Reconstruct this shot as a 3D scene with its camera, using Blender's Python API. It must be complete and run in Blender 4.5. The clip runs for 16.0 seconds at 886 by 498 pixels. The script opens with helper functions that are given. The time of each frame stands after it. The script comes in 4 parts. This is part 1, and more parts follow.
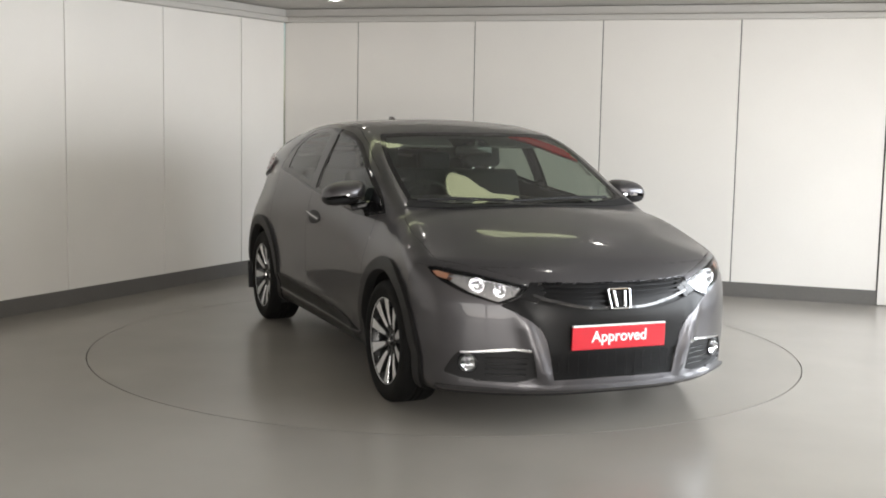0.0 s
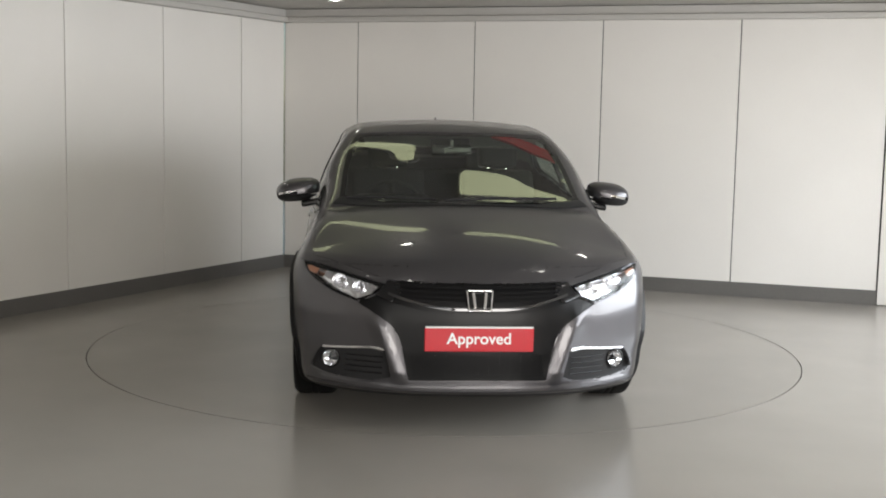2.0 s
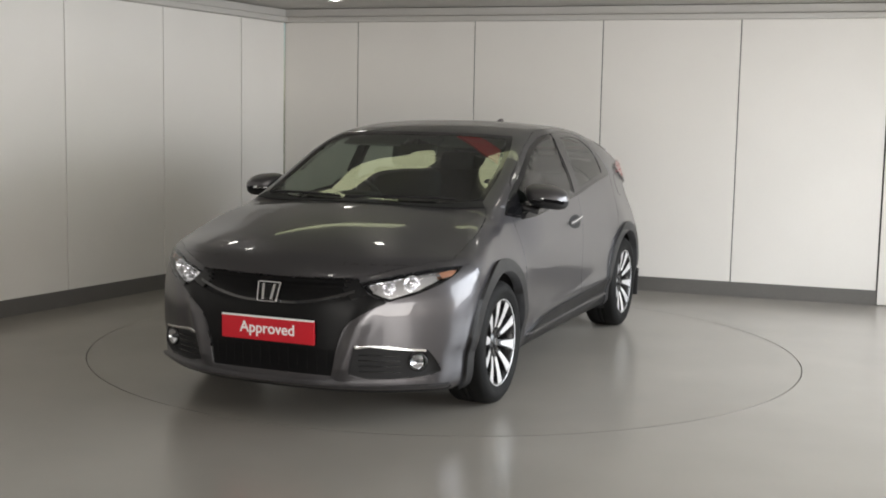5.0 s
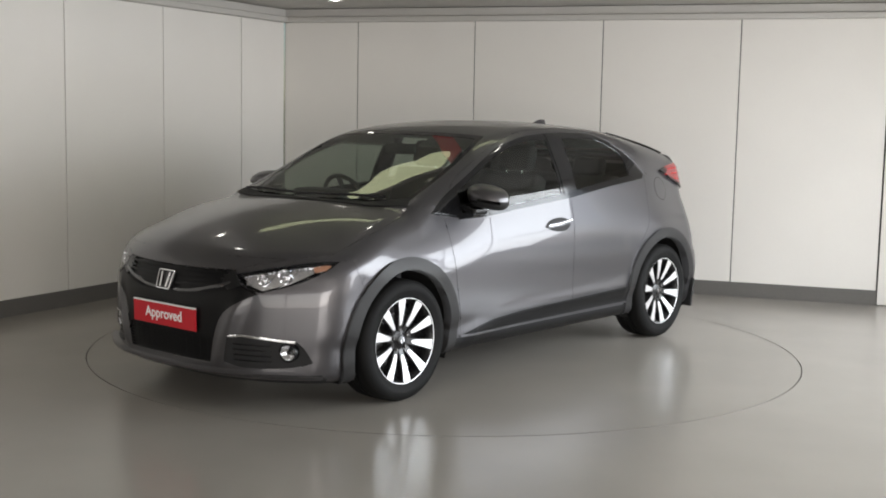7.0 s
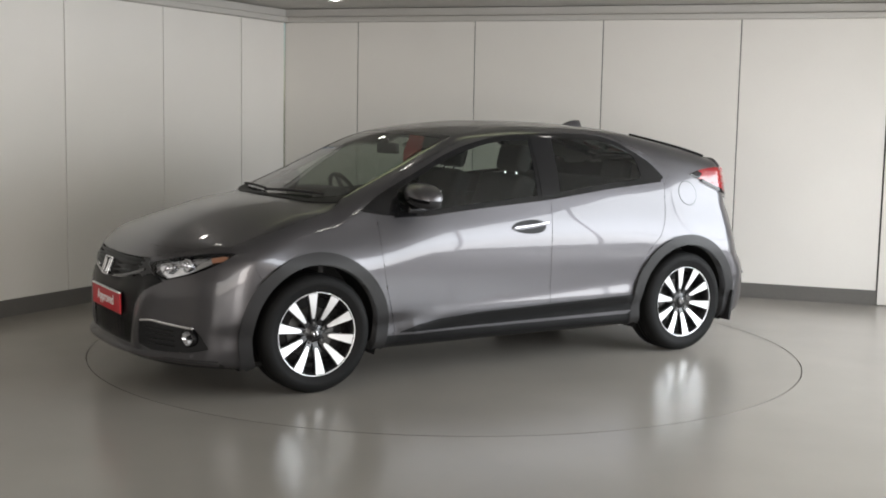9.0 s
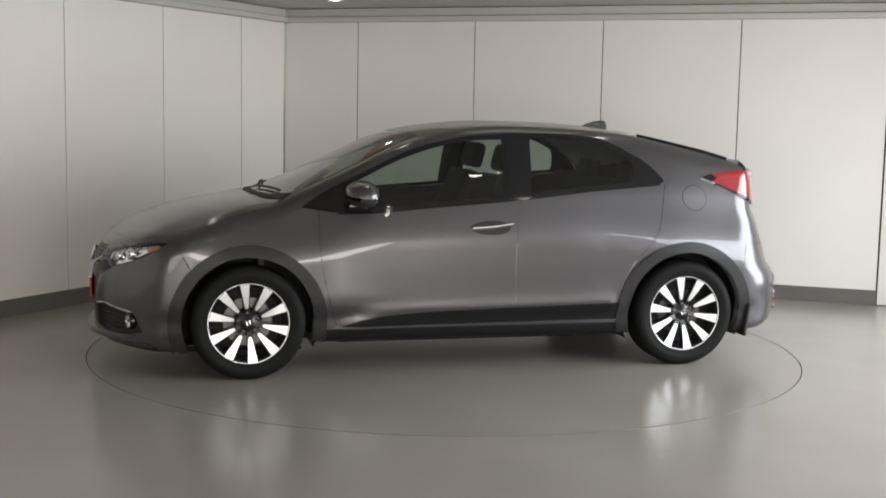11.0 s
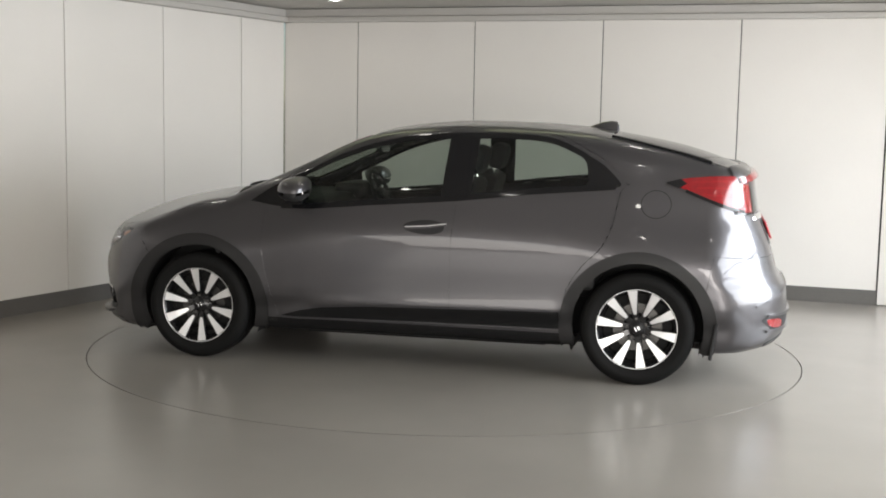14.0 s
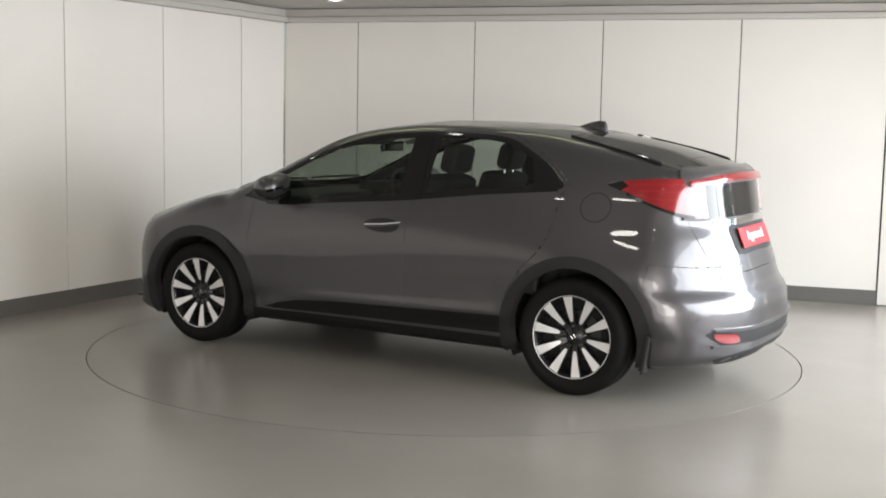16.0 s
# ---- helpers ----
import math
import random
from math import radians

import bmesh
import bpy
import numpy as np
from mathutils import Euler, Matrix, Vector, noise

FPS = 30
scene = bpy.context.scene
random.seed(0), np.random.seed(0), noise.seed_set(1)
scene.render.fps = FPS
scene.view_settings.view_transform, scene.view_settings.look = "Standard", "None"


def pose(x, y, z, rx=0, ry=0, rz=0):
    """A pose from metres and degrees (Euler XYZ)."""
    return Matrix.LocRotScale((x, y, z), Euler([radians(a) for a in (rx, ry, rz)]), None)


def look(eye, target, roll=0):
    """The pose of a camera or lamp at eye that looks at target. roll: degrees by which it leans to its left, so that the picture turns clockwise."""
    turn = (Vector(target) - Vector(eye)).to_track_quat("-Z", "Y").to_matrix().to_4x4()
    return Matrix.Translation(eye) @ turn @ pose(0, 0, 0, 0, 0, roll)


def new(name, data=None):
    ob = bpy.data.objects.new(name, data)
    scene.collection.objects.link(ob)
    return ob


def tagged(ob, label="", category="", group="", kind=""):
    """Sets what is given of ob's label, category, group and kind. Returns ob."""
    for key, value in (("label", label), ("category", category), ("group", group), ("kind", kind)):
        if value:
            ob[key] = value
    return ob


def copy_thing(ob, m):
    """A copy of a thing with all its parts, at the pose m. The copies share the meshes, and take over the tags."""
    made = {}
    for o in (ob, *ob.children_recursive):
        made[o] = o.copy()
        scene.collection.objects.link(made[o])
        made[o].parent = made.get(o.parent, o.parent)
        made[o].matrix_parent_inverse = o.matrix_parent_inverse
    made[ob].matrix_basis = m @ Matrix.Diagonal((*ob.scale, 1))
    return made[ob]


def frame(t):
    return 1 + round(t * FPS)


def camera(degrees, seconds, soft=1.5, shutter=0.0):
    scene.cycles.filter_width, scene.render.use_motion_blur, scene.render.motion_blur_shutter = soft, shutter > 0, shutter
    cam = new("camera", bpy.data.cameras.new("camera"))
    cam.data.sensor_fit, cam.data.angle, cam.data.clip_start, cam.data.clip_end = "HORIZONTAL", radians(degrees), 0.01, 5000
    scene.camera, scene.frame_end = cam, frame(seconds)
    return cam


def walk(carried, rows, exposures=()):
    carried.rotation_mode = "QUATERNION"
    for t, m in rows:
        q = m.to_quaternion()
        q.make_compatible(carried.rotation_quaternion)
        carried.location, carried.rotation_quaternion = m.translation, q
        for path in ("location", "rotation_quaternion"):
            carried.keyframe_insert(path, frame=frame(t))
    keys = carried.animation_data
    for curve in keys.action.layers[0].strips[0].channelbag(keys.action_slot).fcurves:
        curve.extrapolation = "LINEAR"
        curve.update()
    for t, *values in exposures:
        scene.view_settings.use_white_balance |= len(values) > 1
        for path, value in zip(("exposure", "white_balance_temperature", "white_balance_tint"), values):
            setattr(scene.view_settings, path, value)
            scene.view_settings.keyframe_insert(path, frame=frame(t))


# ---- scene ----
cam = camera(40.99, 16.0, soft=1.9)
EYE = look((0.0, -7.558, 1.470), (-0.0197, 0.0, 0.6196), 1.095)
walk(cam, [(0.0, EYE), (16.0, EYE)], [(0.0, 0.28), (1.5, 0.06), (3.0, -0.01), (9.0, -0.09), (12.5, 0.06), (14.5, 0.25), (16.0, 0.32)])

# ---- light: daylight through the wide opening, two ceiling luminaires, small downlights, an added fill lamp ----
world = bpy.data.worlds.new("sky")
scene.world = world
world.use_nodes = True
sky = world.node_tree.nodes.new("ShaderNodeTexSky")
sky.sky_type, sky.sun_disc, sky.sun_elevation, sky.sun_rotation = "NISHITA", False, radians(35), radians(120)
world.node_tree.links.new(sky.outputs[0], world.node_tree.nodes["Background"].inputs[0])
world.node_tree.nodes["Background"].inputs[1].default_value = 0.08


def area_lamp(name, m, sx, sy, watts, colour):
    data = bpy.data.lights.new(name, "AREA")
    data.shape, data.size, data.size_y, data.energy, data.color = "RECTANGLE", sx, sy, watts, colour
    ob = new(name, data)
    ob.matrix_world = m
    return ob


# the daylight of the tall side windows, and of the entrance behind the camera
area_lamp("daylight", look((6.02, -2.25, 1.30), (5.446, -2.25, 0.481)), 6.5, 3.6, 790, (0.91, 0.955, 1.0))
area_lamp("entrance_light", look((2.5, -10.75, 1.12), (2.5, -10.043, 0.413)), 3.3, 2.6, 320, (1.0, 0.95, 0.90))
# added fill, no known source: lifts the left wall and the car's flank
area_lamp("fill_light", look((-2.4, -10.75, 1.12), (-2.4, -10.043, 0.413)), 6.2, 2.6, 215, (1.0, 0.945, 0.88))

# ---- materials ----
def material(name, colour, rough=0.5, metal=0.0, coat=0.0, grain=0.0, grain_size=40.0, stain=0.0, stain_size=2.0, bump=0.0, glow=0.0, trans=0.0, ior=1.45, spec=0.5):
    m = bpy.data.materials.new(name)
    m.use_nodes = True
    nt = m.node_tree
    b = nt.nodes["Principled BSDF"]
    b.inputs["Base Color"].default_value = (*colour, 1)
    b.inputs["Roughness"].default_value, b.inputs["Metallic"].default_value = rough, metal
    b.inputs["Coat Weight"].default_value, b.inputs["Coat Roughness"].default_value = coat, 0.015
    b.inputs["Specular IOR Level"].default_value = spec
    b.inputs["Transmission Weight"].default_value, b.inputs["IOR"].default_value = trans, ior
    if glow:
        b.inputs["Emission Color"].default_value = (*colour, 1)
        b.inputs["Emission Strength"].default_value = glow
    if grain or stain or bump:
        co = nt.nodes.new("ShaderNodeTexCoord")
        fine, broad = nt.nodes.new("ShaderNodeTexNoise"), nt.nodes.new("ShaderNodeTexNoise")
        for n, size in ((fine, grain_size), (broad, stain_size)):
            n.inputs["Scale"].default_value, n.inputs["Detail"].default_value = size, 5
            nt.links.new(co.outputs["Object"], n.inputs["Vector"])
        value = nt.nodes.new("ShaderNodeMath")
        value.operation = "MULTIPLY_ADD"
        nt.links.new(fine.outputs["Fac"], value.inputs[0])
        value.inputs[1].default_value, value.inputs[2].default_value = grain * 2, 1 - grain - stain
        both = nt.nodes.new("ShaderNodeMath")
        both.operation = "MULTIPLY_ADD"
        nt.links.new(broad.outputs["Fac"], both.inputs[0])
        both.inputs[1].default_value = stain * 2
        nt.links.new(value.outputs[0], both.inputs[2])
        mix = nt.nodes.new("ShaderNodeVectorMath")
        mix.operation = "SCALE"
        mix.inputs[0].default_value = colour
        nt.links.new(both.outputs[0], mix.inputs["Scale"])
        nt.links.new(mix.outputs[0], b.inputs["Base Color"])
        gloss = nt.nodes.new("ShaderNodeMath")
        gloss.operation = "MULTIPLY"
        gloss.inputs[1].default_value = rough
        nt.links.new(both.outputs[0], gloss.inputs[0])
        nt.links.new(gloss.outputs[0], b.inputs["Roughness"])
        if bump:
            bp = nt.nodes.new("ShaderNodeBump")
            bp.inputs["Strength"].default_value, bp.inputs["Distance"].default_value = bump, 0.002
            nt.links.new(fine.outputs["Fac"], bp.inputs["Height"])
            nt.links.new(bp.outputs[0], b.inputs["Normal"])
    return m


def clear_glass(name, tint, rough=0.0, ior=1.6):
    """A thin pane: tinted see-through, with a mirror of its own at grazing angles."""
    m = bpy.data.materials.new(name)
    m.use_nodes = True
    nt = m.node_tree
    out = nt.nodes["Material Output"]
    nt.nodes.remove(nt.nodes["Principled BSDF"])
    see, shine, mix, edge, power, scale = (nt.nodes.new(k) for k in ("ShaderNodeBsdfTransparent", "ShaderNodeBsdfGlossy", "ShaderNodeMixShader", "ShaderNodeLayerWeight", "ShaderNodeMath", "ShaderNodeMath"))
    see.inputs[0].default_value = (*tint, 1)
    shine.inputs["Roughness"].default_value = rough
    edge.inputs["Blend"].default_value = 0.5
    base = ((ior - 1) / (ior + 1)) ** 2
    power.operation, power.inputs[1].default_value = "POWER", 4.5
    scale.operation, scale.inputs[1].default_value, scale.inputs[2].default_value = "MULTIPLY_ADD", 1 - base, base
    nt.links.new(edge.outputs["Facing"], power.inputs[0])
    nt.links.new(power.outputs[0], scale.inputs[0])
    nt.links.new(scale.outputs[0], mix.inputs[0])
    nt.links.new(see.outputs[0], mix.inputs[1])
    nt.links.new(shine.outputs[0], mix.inputs[2])
    nt.links.new(mix.outputs[0], out.inputs["Surface"])
    return m


PAINT = material("grey metallic paint", (0.084, 0.081, 0.087), 0.33, 0.75, 0.65, 0.04, 900, 0.02, 3)
BLACK_GLOSS = material("gloss black plastic", (0.008, 0.008, 0.009), 0.10, 0, 0.25, 0.1, 60, spec=0.3)
GRILLE_BLACK = material("satin black plastic", (0.006, 0.006, 0.0065), 0.30, 0, 0, 0.1, 60, spec=0.22)
TRIM_GLOSS = material("polished black trim", (0.02, 0.02, 0.022), 0.06, 0.3, 1.0, 0.05, 60, spec=0.7)
SILL_BLACK = material("black sill plastic", (0.009, 0.009, 0.0095), 0.38, 0, 0, 0.12, 300, 0.1, 6, 0.1, spec=0.22)
BLACK_MATT = material("matt black plastic", (0.022, 0.022, 0.023), 0.55, 0, 0, 0.15, 300, 0.1, 6, 0.2, spec=0.25)
CLADDING = material("dark grey cladding", (0.020, 0.0195, 0.020), 0.42, 0, 0.0, 0.12, 300, 0.1, 6, 0.15, spec=0.3)
RUBBER = material("tyre rubber", (0.006, 0.006, 0.006), 0.65, 0, 0, 0.2, 120, 0.15, 8, 0.3, spec=0.18)
CHROME = material("chrome", (0.85, 0.85, 0.87), 0.08, 1.0)
ALLOY = material("machined alloy", (0.86, 0.86, 0.87), 0.32, 0.6, 0.3, 0.05, 200)
ALLOY_BLACK = material("black wheel paint", (0.012, 0.012, 0.013), 0.28, 0.1, 0.25, 0.1, 60)
STEEL = material("brake steel", (0.10, 0.097, 0.094), 0.4, 1.0, 0, 0.1, 80)
GLASS = clear_glass("side glass", (0.62, 0.67, 0.63))
GLASS_DARK = clear_glass("rear glass", (0.05, 0.055, 0.055), 0.0, 1.4)
GLASS_WIND = clear_glass("windscreen glass", (0.56, 0.63, 0.56), 0.0, 2.05)
LENS = clear_glass("lamp lens", (0.93, 0.94, 0.96), 0.02, 1.35)
LAMP_SILVER = material("lamp reflector", (0.90, 0.90, 0.92), 0.12, 1.0, 0.0, 0.10, 26, 0, 2, 1.0)
AMBER = material("amber reflector", (0.36, 0.17, 0.10), 0.25, 0, 0.5, 0.1, 150)
RED_LENS = material("red lamp lens", (0.24, 0.004, 0.008), 0.14, 0, 0.7, 0.25, 60)
RED_RIB = material("pale red lens rib", (0.30, 0.006, 0.010), 0.2, 0, 0.5, 0.2, 60)
RED_CARD = material("red card", (0.52, 0.010, 0.022), 0.38, 0, 0.2, 0.05, 40)
WHITE_PRINT = material("white print", (0.85, 0.85, 0.85), 0.5)
SEAT_CLOTH = material("dark seat cloth", (0.020, 0.020, 0.022), 0.9, 0, 0, 0.08, 120, 0.1, 8)
TRIM_DARK = material("dark cabin trim", (0.018, 0.018, 0.019), 0.65, 0, 0, 0.15, 250, 0.1, 5, 0.2)
HEADLINER = material("grey headliner", (0.16, 0.155, 0.15), 0.9, 0, 0, 0.1, 300)
WALL = material("white wall panel", (0.75, 0.728, 0.695), 0.42, 0, 0, 0.015, 60, 0.05, 1.3, 0.03)
SEAM = material("dark panel joint", (0.045, 0.045, 0.043), 0.7, 0, 0, 0.1, 60)
SKIRT = material("grey painted skirting", (0.12, 0.115, 0.108), 0.5, 0, 0, 0.08, 50, 0.15, 3, 0.1)
CEILING = material("off-white ceiling", (0.50, 0.485, 0.46), 0.7, 0, 0, 0.02, 60, 0.06, 1.5, 0.05)
FLOOR = material("grey resin floor", (0.315, 0.295, 0.265), 0.22, 0, 0, 0.03, 300, 0.17, 0.9, 0.02)
DISC = material("grey resin turntable", (0.312, 0.292, 0.262), 0.23, 0, 0, 0.03, 300, 0.17, 0.9, 0.02)
DISC_EDGE = material("worn joint filler", (0.15, 0.14, 0.125), 0.5, 0, 0, 0.2, 60, 0.2, 2, spec=0.3)
DARK_GAP = material("dark gap", (0.01, 0.01, 0.01), 0.8)
LAMP_GLOW = material("luminaire diffuser", (0.95, 1.0, 0.62), 0.5, glow=1.6)
SPOT_GLOW = material("downlight lens", (1.0, 0.96, 0.88), 0.5, glow=24.0)
# ---- the car's outer form: half-width, roofline, nose and tail as smooth curves, joined with rounded edges ----
def spline(xs, ys):
    """A monotone cubic through the knots, for arrays."""
    xs, ys = np.array(xs, float), np.array(ys, float)
    d = np.diff(ys) / np.diff(xs)
    m = np.concatenate([[d[0]], (d[1:] + d[:-1]) / 2, [d[-1]]])
    for i in range(1, len(m) - 1):
        if d[i - 1] * d[i] <= 0:
            m[i] = 0
        else:
            w1, w2 = 2 * (xs[i + 1] - xs[i]) + xs[i] - xs[i - 1], xs[i + 1] - xs[i] + 2 * (xs[i] - xs[i - 1])
            m[i] = (w1 + w2) / (w1 / d[i - 1] + w2 / d[i])

    def f(x):
        x = np.clip(x, xs[0], xs[-1])
        i = np.clip(np.searchsorted(xs, x) - 1, 0, len(xs) - 2)
        h = xs[i + 1] - xs[i]
        t = (x - xs[i]) / h
        return (ys[i] * (1 + 2 * t) * (1 - t) ** 2 + m[i] * h * t * (1 - t) ** 2
                + ys[i + 1] * t * t * (3 - 2 * t) + m[i + 1] * h * t * t * (t - 1))
    return f


def table(f, a, b, n=700):
    """f looked up from a fine table, for speed."""
    xs = np.linspace(a, b, n)
    ys = f(xs)
    return lambda x: np.interp(x, xs, ys)


roofline = table(spline((-2.20, -2.05, -1.98, -1.867, -1.68, -1.5, -1.316, -1.134, -0.952, -0.591, -0.231, 0.005, 0.235, 0.378, 0.663,
                         0.95, 1.08, 1.17, 1.30, 1.42, 1.58, 1.78, 1.95, 2.05, 2.12, 2.20),
                        (1.145, 1.165, 1.172, 1.205, 1.272, 1.325, 1.362, 1.392, 1.418, 1.440, 1.444, 1.428, 1.397, 1.359, 1.236,
                         1.102, 1.044, 1.006, 0.990, 0.972, 0.942, 0.887, 0.818, 0.760, 0.706, 0.62)), -2.4, 2.4)
crown = table(spline((-2.2, -1.9, -1.4, -0.9, 0.0, 0.3, 0.7, 1.05, 1.3, 1.7, 2.1), (0.03, 0.04, 0.07, 0.055, 0.05, 0.05, 0.056, 0.046, 0.050, 0.092, 0.078)), -2.4, 2.4)
plan_half = table(spline((-2.2, -1.95, -1.7, -1.3, -0.85, 0.0, 0.8, 1.3, 1.6, 1.9, 2.2), (0.80, 0.835, 0.865, 0.885, 0.868, 0.862, 0.866, 0.885, 0.88, 0.86, 0.84)), -2.4, 2.4)
side_in = table(spline((0.10, 0.18, 0.26, 0.33, 0.40, 0.46, 0.54, 0.62, 0.70, 0.77, 0.84, 0.92, 1.0, 1.1, 1.3), (0.10, 0.055, 0.034, 0.027, 0.009, 0.0035, 0.0015, 0.0, 0.0005, 0.003, 0.009, 0.021, 0.037, 0.070, 0.17)), 0.0, 1.6)
glass_half = table(spline((-2.2, -1.9, -1.6, -1.2, -0.2, 0.5, 1.0, 1.3, 2.2), (0.70, 0.725, 0.755, 0.795, 0.815, 0.80, 0.755, 0.76, 0.9)), -2.4, 2.4)
nose = table(spline((0.08, 0.16, 0.20, 0.28, 0.40, 0.52, 0.60, 0.66, 0.72, 0.8), (1.96, 2.075, 2.138, 2.142, 2.147, 2.145, 2.135, 2.118, 2.098, 2.055)), 0.0, 1.5)
tail = table(spline((0.10, 0.18, 0.26, 0.36, 0.48, 0.54, 0.60, 0.70, 0.85, 0.94, 1.0, 1.1, 1.2), (-1.98, -2.06, -2.12, -2.138, -2.132, -2.115, -2.076, -2.045, -1.99, -1.95, -1.938, -1.922, -1.912)), 0.0, 1.5)
underside = table(spline((-2.2, -1.7, -1.0, 0.9, 1.5, 2.2), (0.20, 0.19, 0.200, 0.200, 0.155, 0.150)), -2.4, 2.4)
sweep = table(lambda y: 0.195 * (np.abs(y) / 0.69) ** 2.8, 0, 1.3)
sweep_back = table(lambda y: 0.20 * (np.abs(y) / 0.74) ** 3.2, 0, 1.3)


sill_line = table(spline((-0.9, -0.2, 0.3, 0.53, 0.8), (0.385, 0.366, 0.352, 0.335, 0.28)), -2.4, 2.4)


def join(a, b, k):
    """The larger of two distances, with a rounded edge."""
    h = np.maximum(k - np.abs(a - b), 0) / k
    return np.maximum(a, b) + h * h * k / 4


def body(x, y, z):
    """Below zero inside the car's outer form."""
    y = np.abs(y)
    # the doors flare out above the dark sill panel, the rear bumper along its crease
    flare = 0.015 * np.exp(-((z - sill_line(x)) / 0.055) ** 2) * np.clip((x + 0.92) / 0.10, 0, 1) * np.clip((0.80 - x) / 0.10, 0, 1)
    crease = 0.006 * np.exp(-((z - 0.45) / 0.05) ** 2) * np.clip((-1.70 - x) / 0.10, 0, 1)
    low = y - (plan_half(x) - side_in(z) + flare + crease)
    high = (y - glass_half(x) + 0.30 * (z - 1.0) + 0.42 * (z - 1.0) * np.abs(z - 1.0)) * 0.92
    slope = (roofline(x + 0.02) - roofline(x - 0.02)) / 0.04
    top = (z - roofline(x) + crown(x) * (y / 0.7) ** 2) / np.sqrt(1 + slope * slope)
    blade = 0.018 * np.exp(-((y - 0.375 - 0.36 * (z - 0.26)) / 0.04) ** 2) * np.clip((z - 0.22) / 0.06, 0, 1) * np.clip((0.62 - z) / 0.12, 0, 1)
    front = (x - nose(z) - blade + sweep(y)) * 0.9 / (1 + 0.5 * np.maximum(y - 0.45, 0))
    back = (tail(z) + sweep_back(y) - x) * 0.95
    f = join(join(low, high, 0.05), top, 0.085)
    f = join(f, front, 0.07)
    f = join(f, back, 0.07)
    return join(f, underside(x) - z, 0.05)


def slide(chart, u, v, sign=1):
    """The points of the body's skin over (u, v): side (x, z), top (x, y), front and back (y, z)."""
    u, v = np.asarray(u, float), np.asarray(v, float)
    lo, hi = {"side": (0.0, 1.2), "top": (0.6, 1.7), "front": (1.0, 2.4), "back": (-1.0, -2.4)}[chart]
    lo, hi = np.full(u.shape, lo), np.full(u.shape, hi)
    for _ in range(26):
        w = (lo + hi) / 2
        p = place(chart, u, v, w, 1)
        inside = body(*p) < 0
        lo, hi = np.where(inside, w, lo), np.where(inside, hi, w)
    return np.stack(place(chart, u, v, lo, sign), -1)


def place(chart, u, v, w, sign):
    return {"side": (u, w * sign, v), "top": (u, v, w), "front": (w, u, v), "back": (w, u, v)}[chart]


def normals(p):
    e = 0.002
    x, y, z = p[..., 0], p[..., 1], p[..., 2]
    n = np.stack([body(x + e, y, z) - body(x - e, y, z), body(x, y + e, z) - body(x, y - e, z), body(x, y, z + e) - body(x, y, z - e)], -1)
    return n / np.maximum(np.linalg.norm(n, axis=-1, keepdims=True), 1e-9)
# ---- mesh helpers ----
def mesh_of(name, verts, faces, mat, nrm=None, smooth=True):
    me = bpy.data.meshes.new(name)
    me.from_pydata([tuple(map(float, v)) for v in verts], [], [tuple(map(int, f)) for f in faces])
    me.materials.append(mat)
    if smooth:
        me.shade_smooth()
        if nrm is not None:
            me.normals_split_custom_set_from_vertices([tuple(map(float, n)) for n in nrm])
    return me


def part(name, bm, mat, parent=None, label="", smooth=False):
    """Links a bmesh, or a mesh, as one object under a thing or a part."""
    if isinstance(bm, bmesh.types.BMesh):
        me = bpy.data.meshes.new(name)
        bmesh.ops.recalc_face_normals(bm, faces=bm.faces)
        bm.to_mesh(me)
        bm.free()
        me.materials.append(mat)
        if smooth:
            me.shade_smooth()
    else:
        me = bm
    ob = new(name, me)
    ob.parent = parent
    if label:
        tagged(ob, label)
    return ob


def box(sx, sy, sz, at=(0, 0, 0), bevel=0.0, turn=None, bm=None, segments=2):
    bm = bm or bmesh.new()
    made = bmesh.ops.create_cube(bm, size=1, matrix=Matrix.Translation(at) @ (turn or Matrix()) @ Matrix.Diagonal((sx, sy, sz, 1)))
    if bevel:
        edges = list({e for v in made["verts"] for e in v.link_edges})
        bmesh.ops.bevel(bm, geom=edges, offset=bevel, segments=segments, affect="EDGES", profile=0.6)
    return bm


def lathe(profile, steps=48, axis="y"):
    """A turned form: profile of (radius, offset along the axis)."""
    verts, faces, n = [], [], len(profile)
    for i in range(steps):
        a = 2 * math.pi * i / steps
        for r, h in profile:
            verts.append((r * math.cos(a), h, r * math.sin(a)) if axis == "y" else (r * math.cos(a), r * math.sin(a), h))
    for i in range(steps):
        for j in range(n - 1):
            a, b = i * n + j, ((i + 1) % steps) * n + j
            faces.append((a, b, b + 1, a + 1))
    bm = bmesh.new()
    vs = [bm.verts.new(v) for v in verts]
    for f in faces:
        bm.faces.new([vs[k] for k in f])
    bmesh.ops.remove_doubles(bm, verts=bm.verts, dist=1e-5)
    return bm


def in_poly(poly, u, v):
    poly = np.asarray(poly, float)
    inside = np.zeros(np.shape(u), bool)
    for (x1, y1), (x2, y2) in zip(poly, np.roll(poly, -1, 0)):
        cross = (y1 > v) != (y2 > v)
        with np.errstate(divide="ignore", invalid="ignore"):
            inside ^= cross & (u < (x2 - x1) * (v - y1) / (y2 - y1) + x1)
    return inside


